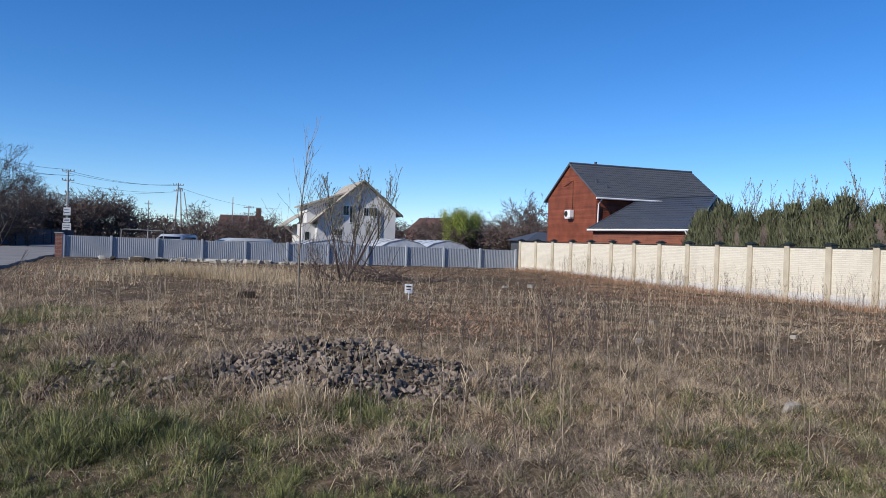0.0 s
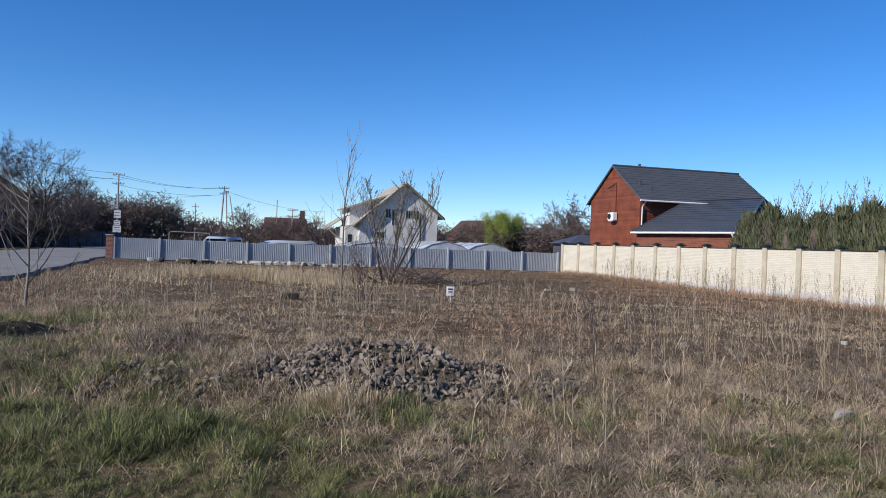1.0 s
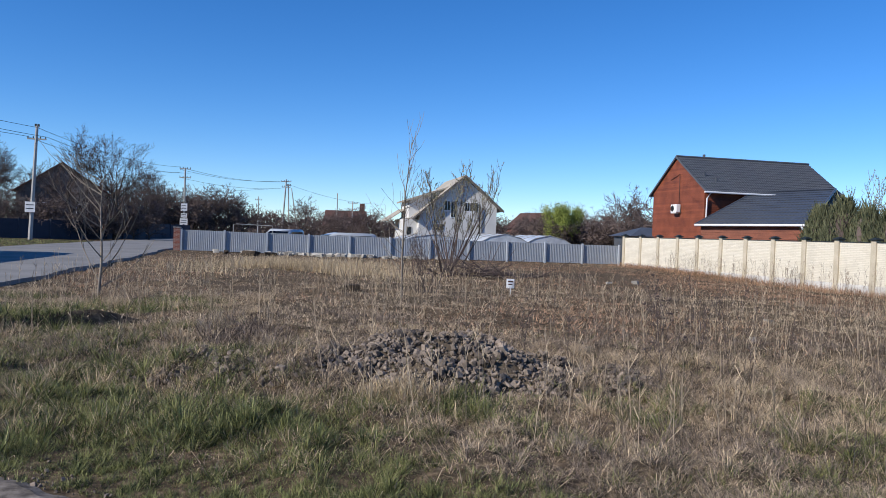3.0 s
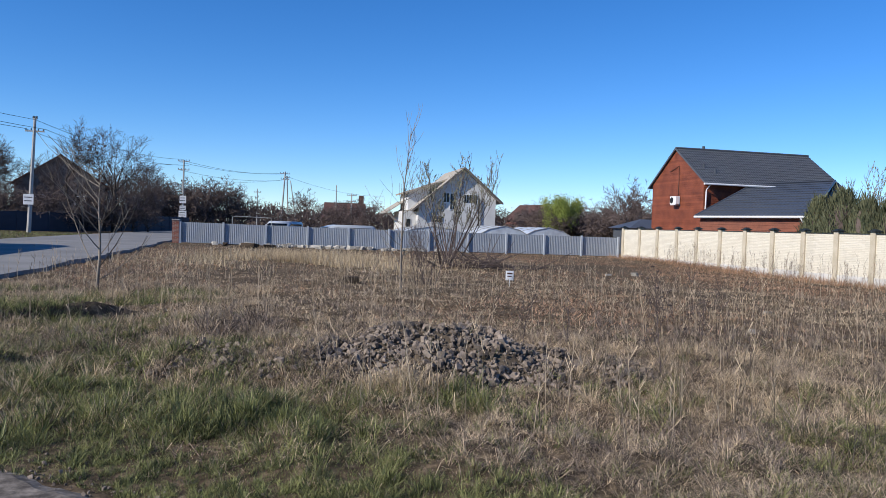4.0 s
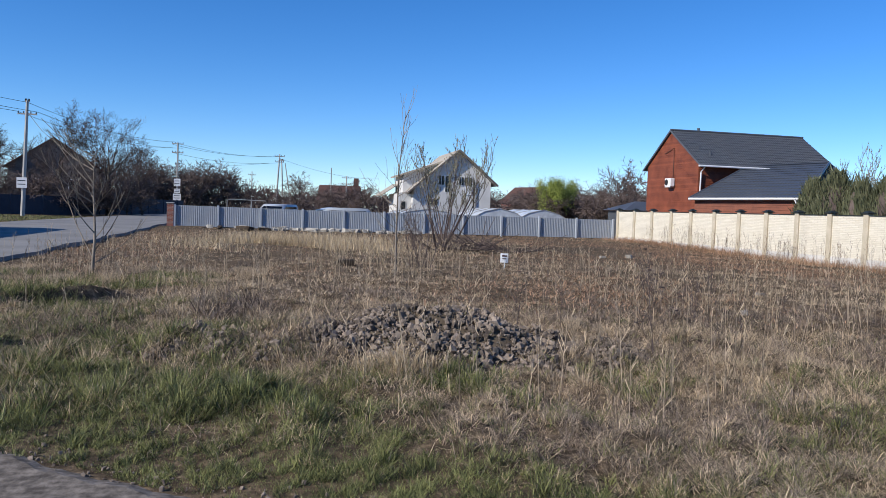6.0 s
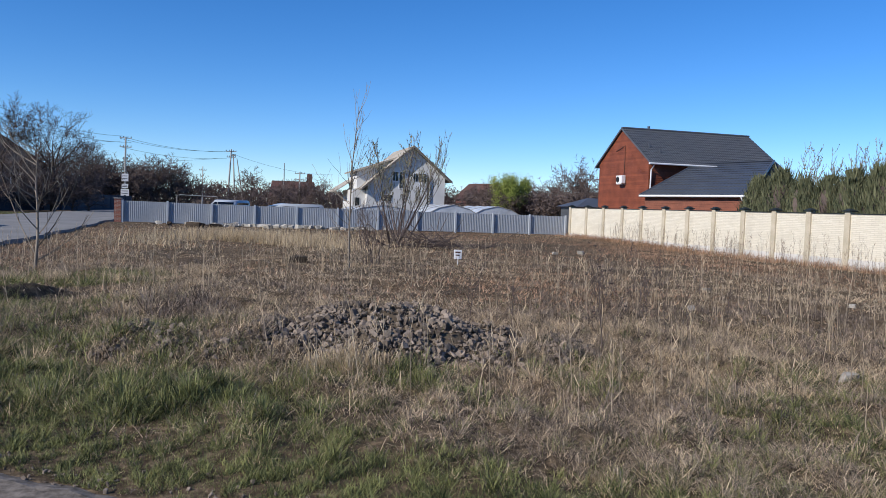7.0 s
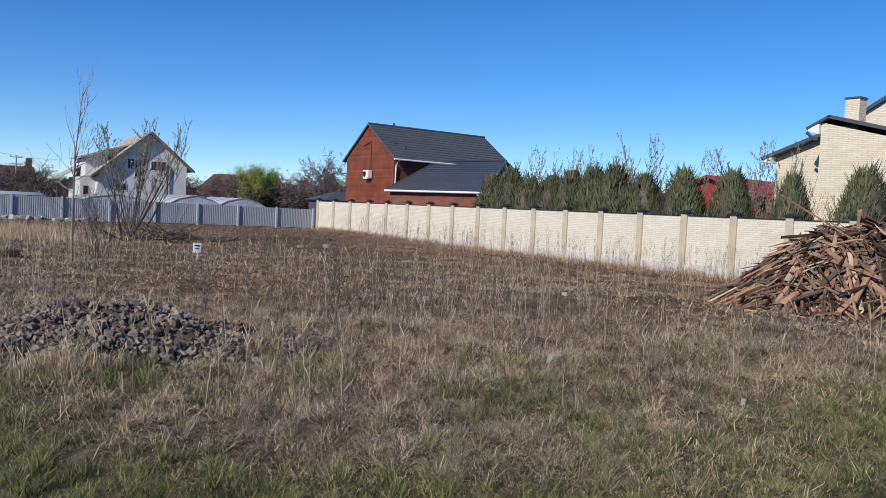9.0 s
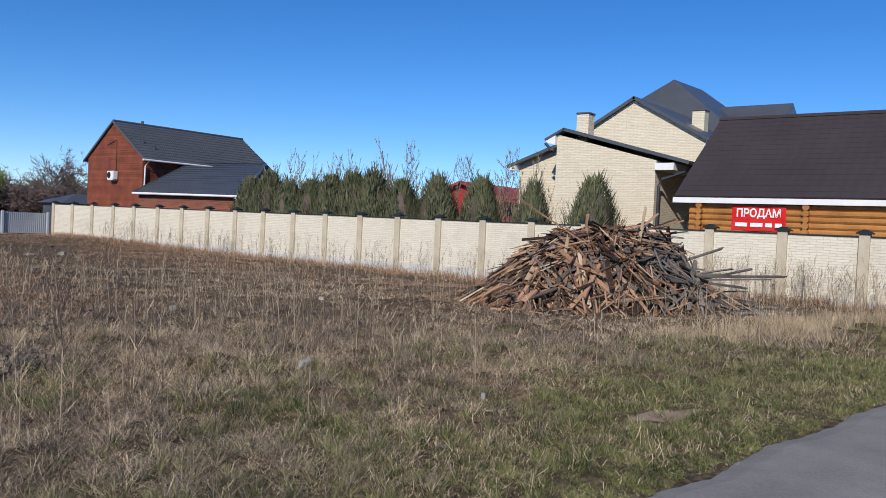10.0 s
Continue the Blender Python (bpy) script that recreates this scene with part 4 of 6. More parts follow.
jun_src = []
for s in range(3):
    j_ = thing("juniper", "dense upright green juniper behind the cream wall", "tree", "junipers along the wall")
    V, F = juniper_arrays(s + 3)
    from_arrays("foliage", V, F, M_JUNIPER, j_)
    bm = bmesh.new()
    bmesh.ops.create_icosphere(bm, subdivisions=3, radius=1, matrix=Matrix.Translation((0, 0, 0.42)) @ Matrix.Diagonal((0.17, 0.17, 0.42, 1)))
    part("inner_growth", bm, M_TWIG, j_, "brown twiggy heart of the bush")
    part("trunk", tube(bmesh.new(), [(0, 0, -0.03), (0, 0, 0.3)], [0.03, 0.02], 6), M_BARK, j_)
    jun_src.append(j_)
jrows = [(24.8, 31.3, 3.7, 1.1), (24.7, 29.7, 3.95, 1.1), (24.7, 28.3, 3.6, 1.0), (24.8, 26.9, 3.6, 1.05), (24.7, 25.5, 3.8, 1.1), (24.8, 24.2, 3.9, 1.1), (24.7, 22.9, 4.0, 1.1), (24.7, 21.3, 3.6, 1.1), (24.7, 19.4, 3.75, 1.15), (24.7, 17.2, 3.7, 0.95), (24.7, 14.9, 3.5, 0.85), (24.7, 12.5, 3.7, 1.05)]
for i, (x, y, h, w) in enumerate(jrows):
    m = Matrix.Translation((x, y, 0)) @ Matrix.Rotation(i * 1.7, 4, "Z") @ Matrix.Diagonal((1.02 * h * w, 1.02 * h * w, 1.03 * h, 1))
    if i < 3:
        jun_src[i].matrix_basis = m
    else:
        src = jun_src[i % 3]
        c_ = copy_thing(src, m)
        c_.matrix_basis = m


# ---- bare trees ----
def seg_arrays(segs, sides):
    """segs: rows of p0, p1, r0, r1."""
    S = np.array(segs, float)
    p0, p1, r0, r1 = S[:, :3], S[:, 3:6], S[:, 6], S[:, 7]
    d = p1 - p0
    d /= np.linalg.norm(d, axis=1, keepdims=True) + 1e-9
    ref = np.where(np.abs(d[:, 2:3]) < 0.9, np.array([[0, 0, 1.0]]), np.array([[1.0, 0, 0]]))
    u = np.cross(d, ref); u /= np.linalg.norm(u, axis=1, keepdims=True) + 1e-9
    w = np.cross(d, u)
    ring = []
    for p, r in ((p0, r0), (p1, r1)):
        for k in range(sides):
            a = 2 * math.pi * k / sides
            ring.append(p + r[:, None] * (math.cos(a) * u + math.sin(a) * w))
    V = np.stack(ring, 1).reshape(-1, 3)
    i = np.arange(len(S))[:, None] * 2 * sides
    F = np.concatenate([i + np.array([[k, (k + 1) % sides, sides + (k + 1) % sides, sides + k]]) for k in range(sides)])
    return V, F


def ribbon_arrays(segs, seed=1):
    """Fine twigs as narrow strips."""
    r = np.random.RandomState(seed)
    S = np.array(segs, float)
    p0, p1, r0, r1 = S[:, :3], S[:, 3:6], S[:, 6:7], S[:, 7:8]
    u = np.cross(p1 - p0, r.normal(0, 1, p0.shape))
    u /= np.linalg.norm(u, axis=1, keepdims=True) + 1e-9
    V = np.stack([p0 - u * r0, p0 + u * r0, p1 + u * r1, p1 - u * r1], 1).reshape(-1, 3)
    return V, np.arange(len(V)).reshape(-1, 4)


def grow(seed, tall, levels, spread=0.6, kids=(3, 5), up=0.25, trunk_r=0.12, stems=1, start=0.25, shrink=0.62, lean=0.06, rmin=0.004, skip=0.0):
    r = random.Random(seed)
    big, small = [], []

    def branch(p, d, L, rad, lev):
        if lev == levels and r.random() < skip:
            return
        n = 4 if lev < 2 else (3 if lev < levels else 1)
        for i in range(n):
            q = p + d * (L / n)
            rr = rad * (1 - 0.6 * (i + 1) / n) if lev else rad * (1 - 0.75 * (i + 1) / n)
            r0 = rad * (1 - 0.6 * i / n) if lev else rad * (1 - 0.75 * i / n)
            (big if lev < 2 else small).append((*p, *q, max(r0, rmin), max(rr, rmin * 0.75)))
            if lev < levels and (lev > 0 or (i + 1) / n > start):
                for _ in range(r.randint(*kids) if i == n - 1 or lev == 0 else r.randint(1, 2)):
                    ang, az = r.uniform(0.5, 1.3) * spread, r.uniform(0, 6.283)
                    u = d.orthogonal().normalized()
                    v_ = d.cross(u)
                    nd = (d * math.cos(ang) + (u * math.cos(az) + v_ * math.sin(az)) * math.sin(ang) + Vector((0, 0, up * 0.5))).normalized()
                    branch(q, nd, L * shrink * r.uniform(0.65, 1.1), max(rr * 0.7, 0.006), lev + 1)
            d = (d + Vector((r.uniform(-1, 1), r.uniform(-1, 1), r.uniform(-0.3, 1) * up)) * 0.16).normalized()
            p = q
    for s in range(stems):
        d0 = Vector((r.uniform(-1, 1) * lean * (1 if stems == 1 else 6), r.uniform(-1, 1) * lean * (1 if stems == 1 else 6), 1)).normalized()
        branch(Vector((r.uniform(-.1, .1) * (stems > 1), r.uniform(-.1, .1) * (stems > 1), -0.15)), d0, tall * r.uniform(0.5, 0.62) * (1 if stems == 1 else r.uniform(0.7, 1.1)), trunk_r * (1 if stems == 1 else r.uniform(0.6, 1)), 0)
    return big, small


def bare_tree(name, label, category, group, seed, tall, bark, twig, **kw):
    big, small = grow(seed, tall, **kw)
    top = max(s[5] for s in big + small)
    k = tall / top
    t = thing(name, label, category, group)
    V, F = seg_arrays(big, 6); from_arrays("trunk", V * k, F, bark, t).data.shade_smooth()
    if small:
        V, F = ribbon_arrays(small); from_arrays("crown", V * k, F, twig, t)
    return t


def put(src, x, y, z=0.0, turn=0.0, k=1.0, first=False, wide=1.0):
    m = Matrix.Translation((x, y, z)) @ Matrix.Rotation(turn, 4, "Z") @ Matrix.Diagonal((k * wide, k * wide, k, 1))
    if first:
        src.matrix_basis = m
        return src
    c_ = copy_thing(src, m)
    c_.matrix_basis = m
    return c_


def whips(seed, tall, stems, n_side, start, angle, length, sub, r0, lean=0.0, rmin=0.006, low=None):
    """Slender stems with ascending side shoots."""
    r = random.Random(seed)
    big, small, tips = [], [], []

    def shoot(p, d, L, rad, lev, store):
        n = 8 if lev == 0 else 5
        pts = [p]
        for i in range(n):
            d = (d + Vector((r.gauss(0, 0.035 if lev == 0 else 0.07), r.gauss(0, 0.035 if lev == 0 else 0.07), 0.10 if lev else 0.04))).normalized()
            q = p + d * L / n
            store.append((*p, *q, max(rad * (1 - 0.85 * i / n), rmin), max(rad * (1 - 0.85 * (i + 1) / n), rmin * 0.8)))
            pts.append(q)
            p = q
        tips.append(p)
        return pts, d

    for s_ in range(stems):
        a = r.uniform(0, 6.283)
        k = lean * r.uniform(0.4, 1.0)
        H = tall * (1 if stems == 1 else r.uniform(0.7, 1.05))
        pts, _ = shoot(Vector((0.12 * math.cos(a) * (stems > 1), 0.12 * math.sin(a) * (stems > 1), -0.1)), Vector((k * math.cos(a), k * math.sin(a), 1)).normalized(), H, r0 * r.uniform(0.7, 1), 0, big)
        tiers = [(start + (0.97 - start) * (j + r.random()) / n_side, angle, length) for j in range(n_side)]
        if low:      # a tier of wide, fine branches lower on the stem
            tiers += [(low[1] + (low[2] - low[1]) * (j + r.random()) / low[0], low[3], low[4]) for j in range(low[0])]
        for t, tier_angle, length in tiers:
            i = min(int(t * 8), 7)
            p = pts[i].lerp(pts[i + 1], t * 8 - i)
            az, an = r.uniform(0, 6.283), tier_angle * r.uniform(0.7, 1.3)
            d = Vector((math.sin(an) * math.cos(az), math.sin(an) * math.sin(az), math.cos(an)))
            sp, sd = shoot(p, d, length * H * r.uniform(0.5, 1.1) * (1.15 - 0.6 * t), r0 * 0.32, 1, small)
            for _ in range(sub):
                u = r.uniform(0.2, 0.95)
                i2 = min(int(u * 5), 4)
                q = sp[i2].lerp(sp[i2 + 1], u * 5 - i2)
                dd = (sd + Vector((r.gauss(0, 0.45), r.gauss(0, 0.45), r.uniform(0, 0.4)))).normalized()
                shoot(q, dd, length * H * r.uniform(0.2, 0.45), r0 * 0.15, 2, small)
    return big, small, tips


def whip_tree(name, label, category, group, bark, twig, buds=None, **kw):
    big, small, tips = whips(**kw)
    t = thing(name, label, category, group)
    for i in range(0, len(big), 8):
        V, F = seg_arrays(big[i:i + 8], 6); from_arrays("stem", V, F, bark, t).data.shade_smooth()
    V, F = seg_arrays(small, 3); from_arrays("crown", V, F, twig, t)
    if buds:
        rb_ = np.random.RandomState(1)
        S = np.array(small)
        pick = S[rb_.randint(0, len(S), 2600), 3:6]
        pick = pick[pick[:, 2] > 1.6]
        n = len(pick)
        tri = np.stack([pick, pick + rb_.normal(0, 0.02, (n, 3)), pick + rb_.normal(0, 0.02, (n, 3)) + (0, 0, 0.06)], 1).reshape(-1, 3)
        from_arrays("foliage", tri, np.arange(3 * n).reshape(-1, 3), buds, t)
    return t


M_BUD = surface("grey_green_bud", (0.13, 0.12, 0.07), (0.30, 0.28, 0.18), rough=0.8, scale=2, bump=0, per=0.3)
sap = whip_tree("sapling", "slender bare sapling with thin upright branches in the field", "tree", "", M_BARK_PALE, M_BARK_PALE, seed=13, tall=4.0, stems=1, n_side=13, start=0.48, angle=0.34, length=0.32, sub=2, r0=0.033, lean=0.0, rmin=0.004, low=(17, 0.16, 0.6, 1.1, 0.32))
put(sap, 3.29, 18.9, 0, 3.6, first=True)
shr = whip_tree("shrub", "bare many-stemmed budding shrub in the dry field", "shrub", "field shrubs", M_TWIG, M_BARK_PALE, M_BUD, seed=5, tall=4.2, stems=9, n_side=9, start=0.38, angle=0.42, length=0.30, sub=2, r0=0.034, lean=0.62, rmin=0.006)
put(shr, 6.75, 29.4, 0, 0, first=True)
low = whip_tree("low_shrub", "low bare shrub beside the sapling", "shrub", "low shrubs", M_TWIG, M_TWIG, seed=6, tall=1.75, stems=5, n_side=7, start=0.2, angle=0.8, length=0.42, sub=2, r0=0.018, lean=0.35, rmin=0.004)
put(shr, 7.1, 29.6, 0, 2.2, 0.9)
put(low, 3.94, 19.7, 0, 1.0, first=True)
put(low, 4.33, 20.5, 0, 2.4, 1.1)
left = whip_tree("young_tree", "bare young fruit tree with fanned branches by the street", "tree", "", M_BARK_PALE, M_BARK_PALE, seed=22, tall=2.6, stems=1, n_side=15, start=0.03, angle=1.0, length=0.75, sub=4, r0=0.05, lean=0.08, rmin=0.006)
put(left, -3.42, 17.85, 0.08, 0.7, first=True)

src = [bare_tree("tree", "large bare dark-twigged tree behind the blue wall", "tree", "bare trees in the distance", 31 + s, 10.0, M_BARK, M_TWIG, levels=5, spread=0.72, kids=(2, 3), up=0.16, trunk_r=0.24, rmin=0.009, skip=0.2, start=0.3, shrink=0.6, lean=0.02) for s in range(2)]
put(src[0], -17.0, 76.1, 0, 0, 1.05, first=True)
put(src[1], -13.6, 76.8, 0, 1, 1.0, first=True)
for i, (x, y, k) in enumerate(((-24, 76, 0.95), (-27.5, 82, 0.8), (-21, 84, 0.8), (-13.5, 90, 0.75), (-31, 78, 0.9), (-12.2, 86, 0.75), (-25, 79, 0.85))):
    put(src[i % 2], x, y, 0, 1.3 * i, k)
red = [bare_tree("budding_tree", "bare reddish budding tree in the distance", "tree", "budding trees in the distance", 41 + s, 6.0, M_BARK, M_TWIG_RED, levels=4, spread=0.85, kids=(2, 4), up=0.15, trunk_r=0.13, rmin=0.021, skip=0.38, start=0.05, shrink=0.62) for s in range(3)]
for s in range(3):
    put(red[s], -12.0 + 2.6 * s, 104 + 2 * s, 0, s, 1.25 - 0.05 * s, first=True, wide=1.15)
rt = random.Random(8)
for i in range(12):      # undergrowth along the blue wall
    put(red[i % 3], -24.5 + 1.25 * i, 72.5 + 0.75 * max(0, i - 4), 0, 1.9 * i, 0.5 + 0.12 * (i % 3), wide=1.5)
for i in range(16):
    put(red[i % 3], -25 + 1.45 * i + rt.uniform(-.6, .6), 92 + 1.2 * i + rt.uniform(-3, 5), 0, rt.uniform(0, 6), rt.uniform(1.0, 1.3), wide=1.15)
for i in range(36):
    az = radians(0.5 + 28 * (i + rt.uniform(0, 1)) / 36)
    d_ = rt.uniform(88, 135)
    put(red[i % 3], d_ * math.sin(az), d_ * math.cos(az), 0, rt.uniform(0, 6), rt.uniform(0.6, 1.0), wide=1.3)
for i in range(13):
    az = radians(20.5 + 9 * i / 12)
    d_ = rt.uniform(66, 84)
    put(red[i % 3], d_ * math.sin(az), d_ * math.cos(az), 0, rt.uniform(0, 6), rt.uniform(0.62, 0.85), wide=1.4)
for i, (x, y, k) in enumerate(((27.5, 33, 0.85), (28, 30, 0.95), (28.5, 27.4, 0.9), (29, 25, 1.0), (28, 22.5, 0.85), (29, 19.8, 0.98), (27.5, 17.8, 0.7), (26.6, 13.7, 0.52), (30, 62, 1.1), (31.5, 66, 1.1))):
    put(shr if i < 8 else red[i % 3], x, y, 0, 1.1 * i, k * (1.22 if i < 8 else 1), wide=1.0 if i < 8 else 0.9)

# fresh green willow
wl = bare_tree("willow", "fresh green leafing willow behind the fence", "tree", "", 51, 5.4, M_BARK, M_BARK, levels=3, spread=0.8, kids=(2, 3), up=0.3, trunk_r=0.13, start=0.15, shrink=0.6)
r_ = np.random.RandomState(3)
n_ = 13000
c_ = r_.normal(0, 1, (26, 3)) * (0.72, 0.72, 0.72) + (0, 0, 3.5)
p_ = c_[r_.randint(0, 26, n_)] + r_.normal(0, 0.28, (n_, 3)) * (1, 1, 1.3)
e1, e2 = r_.normal(0, 0.055, (n_, 3)), r_.normal(0, 0.03, (n_, 3)) + (0, 0, -0.13)
tri = np.stack([p_, p_ + e1, p_ + e2], 1).reshape(-1, 3)
from_arrays("leaves", tri, np.arange(3 * n_).reshape(-1, 3), M_WILLOW, wl)
put(wl, 27.6, 71, 0, 0, first=True)

# far wood on the horizon
n_ = 26000
az = np.radians(r_.uniform(-40, 100, n_)); d_ = r_.uniform(190, 260, n_)
top = 4.5 + 2.2 * noise_mask(np.degrees(az) * 1.0, 0 * az, 1.6, 5) + 1.3 * noise_mask(np.degrees(az), 0 * az, 0.45, 6)
p_ = np.stack([d_ * np.sin(az), d_ * np.cos(az), r_.uniform(0, 1, n_) ** 0.8 * top], -1)
e1, e2 = r_.normal(0, 0.6, (n_, 3)), r_.normal(0, 0.4, (n_, 3)) + (0, 0, 0.9)
tri = np.stack([p_, p_ + e1, p_ + e2], 1).reshape(-1, 3)
tagged(from_arrays("far_wood", tri, np.arange(3 * n_).reshape(-1, 3), M_TWIG), "far leafless woodland on the horizon", "wood", kind="stuff")


# ---- poles and wires ----
def pole(x, y, tall, label, arms=((0.25, 0.9),), boards=(), leanx=0.0, r0=0.15):
    t = thing("utility_pole", label, "utility pole", "utility poles", at=(x, y, 0))
    part("shaft", tube(bmesh.new(), [(0, 0, -0.3), (leanx, 0, tall)], [r0, r0 * 0.6], 8), M_CONCRETE, t)
    for dz, w in arms:
        part("crossarm", boxed((leanx - w / 2, -0.06, tall - dz - 0.06), (leanx + w / 2, 0.06, tall - dz + 0.04)), M_CONCRETE, t)
        for sx in (-1, -0.4, 0.4, 1):
            part("insulator", tube(bmesh.new(), [(leanx + sx * w / 2 * 0.92, 0, tall - dz), (leanx + sx * w / 2 * 0.92, 0, tall - dz + 0.2)], [0.05, 0.035], 6), M_BLACK, t)
    for z0, z1, w in boards:
        nb = part("notice_board", boxed((-w / 2, -r0 - 0.05, z0), (w / 2, -r0 - 0.01, z1)), M_WHITE, t, "pasted white notice")
        for k in range(2):
            zz = z0 + (z1 - z0) * (0.35 + 0.35 * k)
            part("print_bar", boxed((-w * 0.4, -r0 - 0.058, zz - 0.03), (w * 0.35, -r0 - 0.051, zz + 0.03)), M_BLUEWALL, nb)
    return t


pole(-17.71, 65.63, 8.83, "concrete power pole with crossarm and pasted notices", ((1.0, 1.35), (0.05, 0.3)), ((2.2, 3.0, 0.72),), leanx=0.3, r0=0.17)
pole(-9.85, 99.5, 8.64, "concrete power pole with notices beyond the fence", ((0.15, 1.3), (1.2, 1.3), (2.6, 0.5)), ((3.4, 4.3, 0.75), (1.7, 2.5, 0.9), (2.6, 3.1, 0.7)))
pole(2.0, 115, 8.8, "concrete power pole on the far street", ((0.3, 1.4), (1.1, 1.2)), leanx=0.5)
pole(3.2, 116, 8.2, "dark leaning pole on the far street", ((0.2, 0.7),), leanx=-0.4, r0=0.13)
pole(4.6, 116, 7.6, "dark leaning pole on the far street", (), leanx=-1.3, r0=0.1)
pole(11.6, 135, 8.2, "thin pole above distant roofs", (), r0=0.12)
pole(13.5, 128, 6.6, "short pole with crossarms above distant roofs", ((0.3, 1.6), (1.3, 1.4)), r0=0.16)
pole(-1.6, 140, 7.2, "thin pole above distant roofs", ((0.6, 1.2),), r0=0.12)


def wire(a, b, sag):
    a, b = Vector(a), Vector(b)
    pts = [a.lerp(b, i / 12) - Vector((0, 0, sag * 4 * (i / 12) * (1 - i / 12))) for i in range(13)]
    t = part("power_line", tube(bmesh.new(), pts, 0.016, 4), M_BLACK)
    return tagged(t, "dark overhead power line sagging between poles", "power line", "power lines")


for dx, dz in ((-0.75, -0.6), (0.75, -0.6), (0, 0.1)):
    wire((-17.4 + dx, 65.63, 8.6 + dz), (-9.85 + dx * 0.8, 99.5, 8.6 + dz), 0.7)
    wire((-17.4 + dx, 65.63, 8.6 + dz), (-29 + dx, 25, 9.6 + dz), 0.6)
for dx, dz in ((-0.6, -0.2), (0.6, -0.2), (-0.5, -1.2)):
    wire((-9.85 + dx, 99.5, 8.6 + dz), (2.3 + dx, 115, 8.7 + dz), 0.5)
wire((2.5, 115, 8.2), (22, 150, 7.2), 0.8)
wire((2.5, 115, 7.6), (-30, 140, 7.2), 0.6)

# ---- blue wall over the street ----
bw = thing("blue_wall", "dark blue panel fence across the street, tree shade in its colour", "fence")
pts = [(-34, 61.5), (-17.5, 70.5), (-12.4, 82), (-9.0, 98)]
for (xa, ya), (xb, yb) in zip(pts, pts[1:]):
    k = max(1, round(math.hypot(xb - xa, yb - ya) / 2.4))
    for i in range(k):
        p, q = Vector((xa + (xb - xa) * i / k, ya + (yb - ya) * i / k, 0.1)), Vector((xa + (xb - xa) * (i + 1) / k, ya + (yb - ya) * (i + 1) / k, 0.1))
        d_ = (q - p).normalized()
        nn = Vector((d_.y, -d_.x, 0)) * 0.05
        part("panel", prism(bmesh.new(), [p + d_ * 0.06 - nn, q - d_ * 0.06 - nn, q - d_ * 0.06 + nn, p + d_ * 0.06 + nn], (0, 0, 1.58)), M_BLUEWALL, bw)
        part("post", prism(bmesh.new(), [p - d_ * 0.06 - nn * 2, p + d_ * 0.058 - nn * 2, p + d_ * 0.058 + nn * 2, p - d_ * 0.06 + nn * 2], (0, 0, 1.66)), M_BLUEWALL, bw)


# ---- distant houses ----
def far_house(x, y, w, dpt, eave, ridge, wallm, roofm, label, turn=0):
    t = thing("distant_house", label, "house", at=(x, y, 0))
    t.rotation_euler.z = radians(turn)
    part("wall", prism(bmesh.new(), [(-w / 2, 0, -0.3), (w / 2, 0, -0.3), (w / 2, 0, eave), (0, 0, ridge - 0.1), (-w / 2, 0, eave)], (0, dpt, 0)), wallm, t)
    for s in (-1, 1):
        part("roof_slope", slab(bmesh.new(), [(s * (w / 2 + 0.4), -0.4, eave - 0.25), (s * (w / 2 + 0.4), dpt + 0.4, eave - 0.25), (0, dpt + 0.4, ridge), (0, -0.4, ridge)], 0.12), roofm, t)
    for s in (-0.22, 0.22):
        wd = part("window", boxed((s * w - 0.5, -0.05, eave * 0.5), (s * w + 0.5, -0.01, eave * 0.5 + 1.1)), M_WHITE, t)
        part("pane", boxed((s * w - 0.42, -0.07, eave * 0.5 + 0.08), (s * w + 0.42, -0.055, eave * 0.5 + 1.02)), M_GLASS, wd)
    return t


# dark grey wall material stands in for shade on this facade
far_house(-21.3, 90, 8.6, 9, 4.9, 7.9, M_GREYWOOD, M_BROWNROOF, "house with a brown roof behind bare trees", 10)
h2 = far_house(20.5, 170, 12, 8, 3.0, 6.2, M_BROWNROOF, M_BROWNROOF, "red brick house with brown roof far behind the fence", 80)
part("chimney", boxed((-4, -0.2, 5.2), (-2.6, 0.8, 7.7)), M_BROWNROOF, h2)
far_house(50, 137, 7, 7, 3.6, 6.4, M_REDBRICK, M_BROWNROOF, "house with a brown roof beyond the willow", 20)
far_house(42.5, 27.0, 5.5, 6, 3.4, 4.3, M_REDROOF, M_REDROOF, "red metal-clad outbuilding behind the junipers", 90)
# out of view, added only to cast the shade on the street
far_house(-19.3, 23.5, 8.4, 12.5, 4.6, 6.6, M_RENDER, M_BROWNROOF, "unseen house added across the street to shade the asphalt", 0)


# ---- greenhouses ----
def greenhouse(x, y, w, L, h):
    t = thing("greenhouse", "low greenhouse tunnel of milky plastic film", "greenhouse", "greenhouses", at=(x, y, 0))
    bm = bmesh.new()
    outl = [(-w / 2, 0, 0), (w / 2, 0, 0), (w / 2, 0, h * 0.62), (w * 0.3, 0, h * 0.85), (0, 0, h), (-w * 0.3, 0, h * 0.85), (-w / 2, 0, h * 0.62)]
    part("film_cover", prism(bm, outl, (0, L, 0)), M_FILM, t)
    for i in range(4):
        part("hoop", tube(bmesh.new(), [(a, L * i / 3 - 0.02, c + 0.02) for a, b_, c in outl[2:]], 0.025, 5), M_CONCRETE, t)


greenhouse(11.6, 54, 5.2, 6, 1.6)
greenhouse(16.6, 53.5, 3.8, 6, 1.8)
greenhouse(20.3, 54.5, 3.8, 7, 1.8)


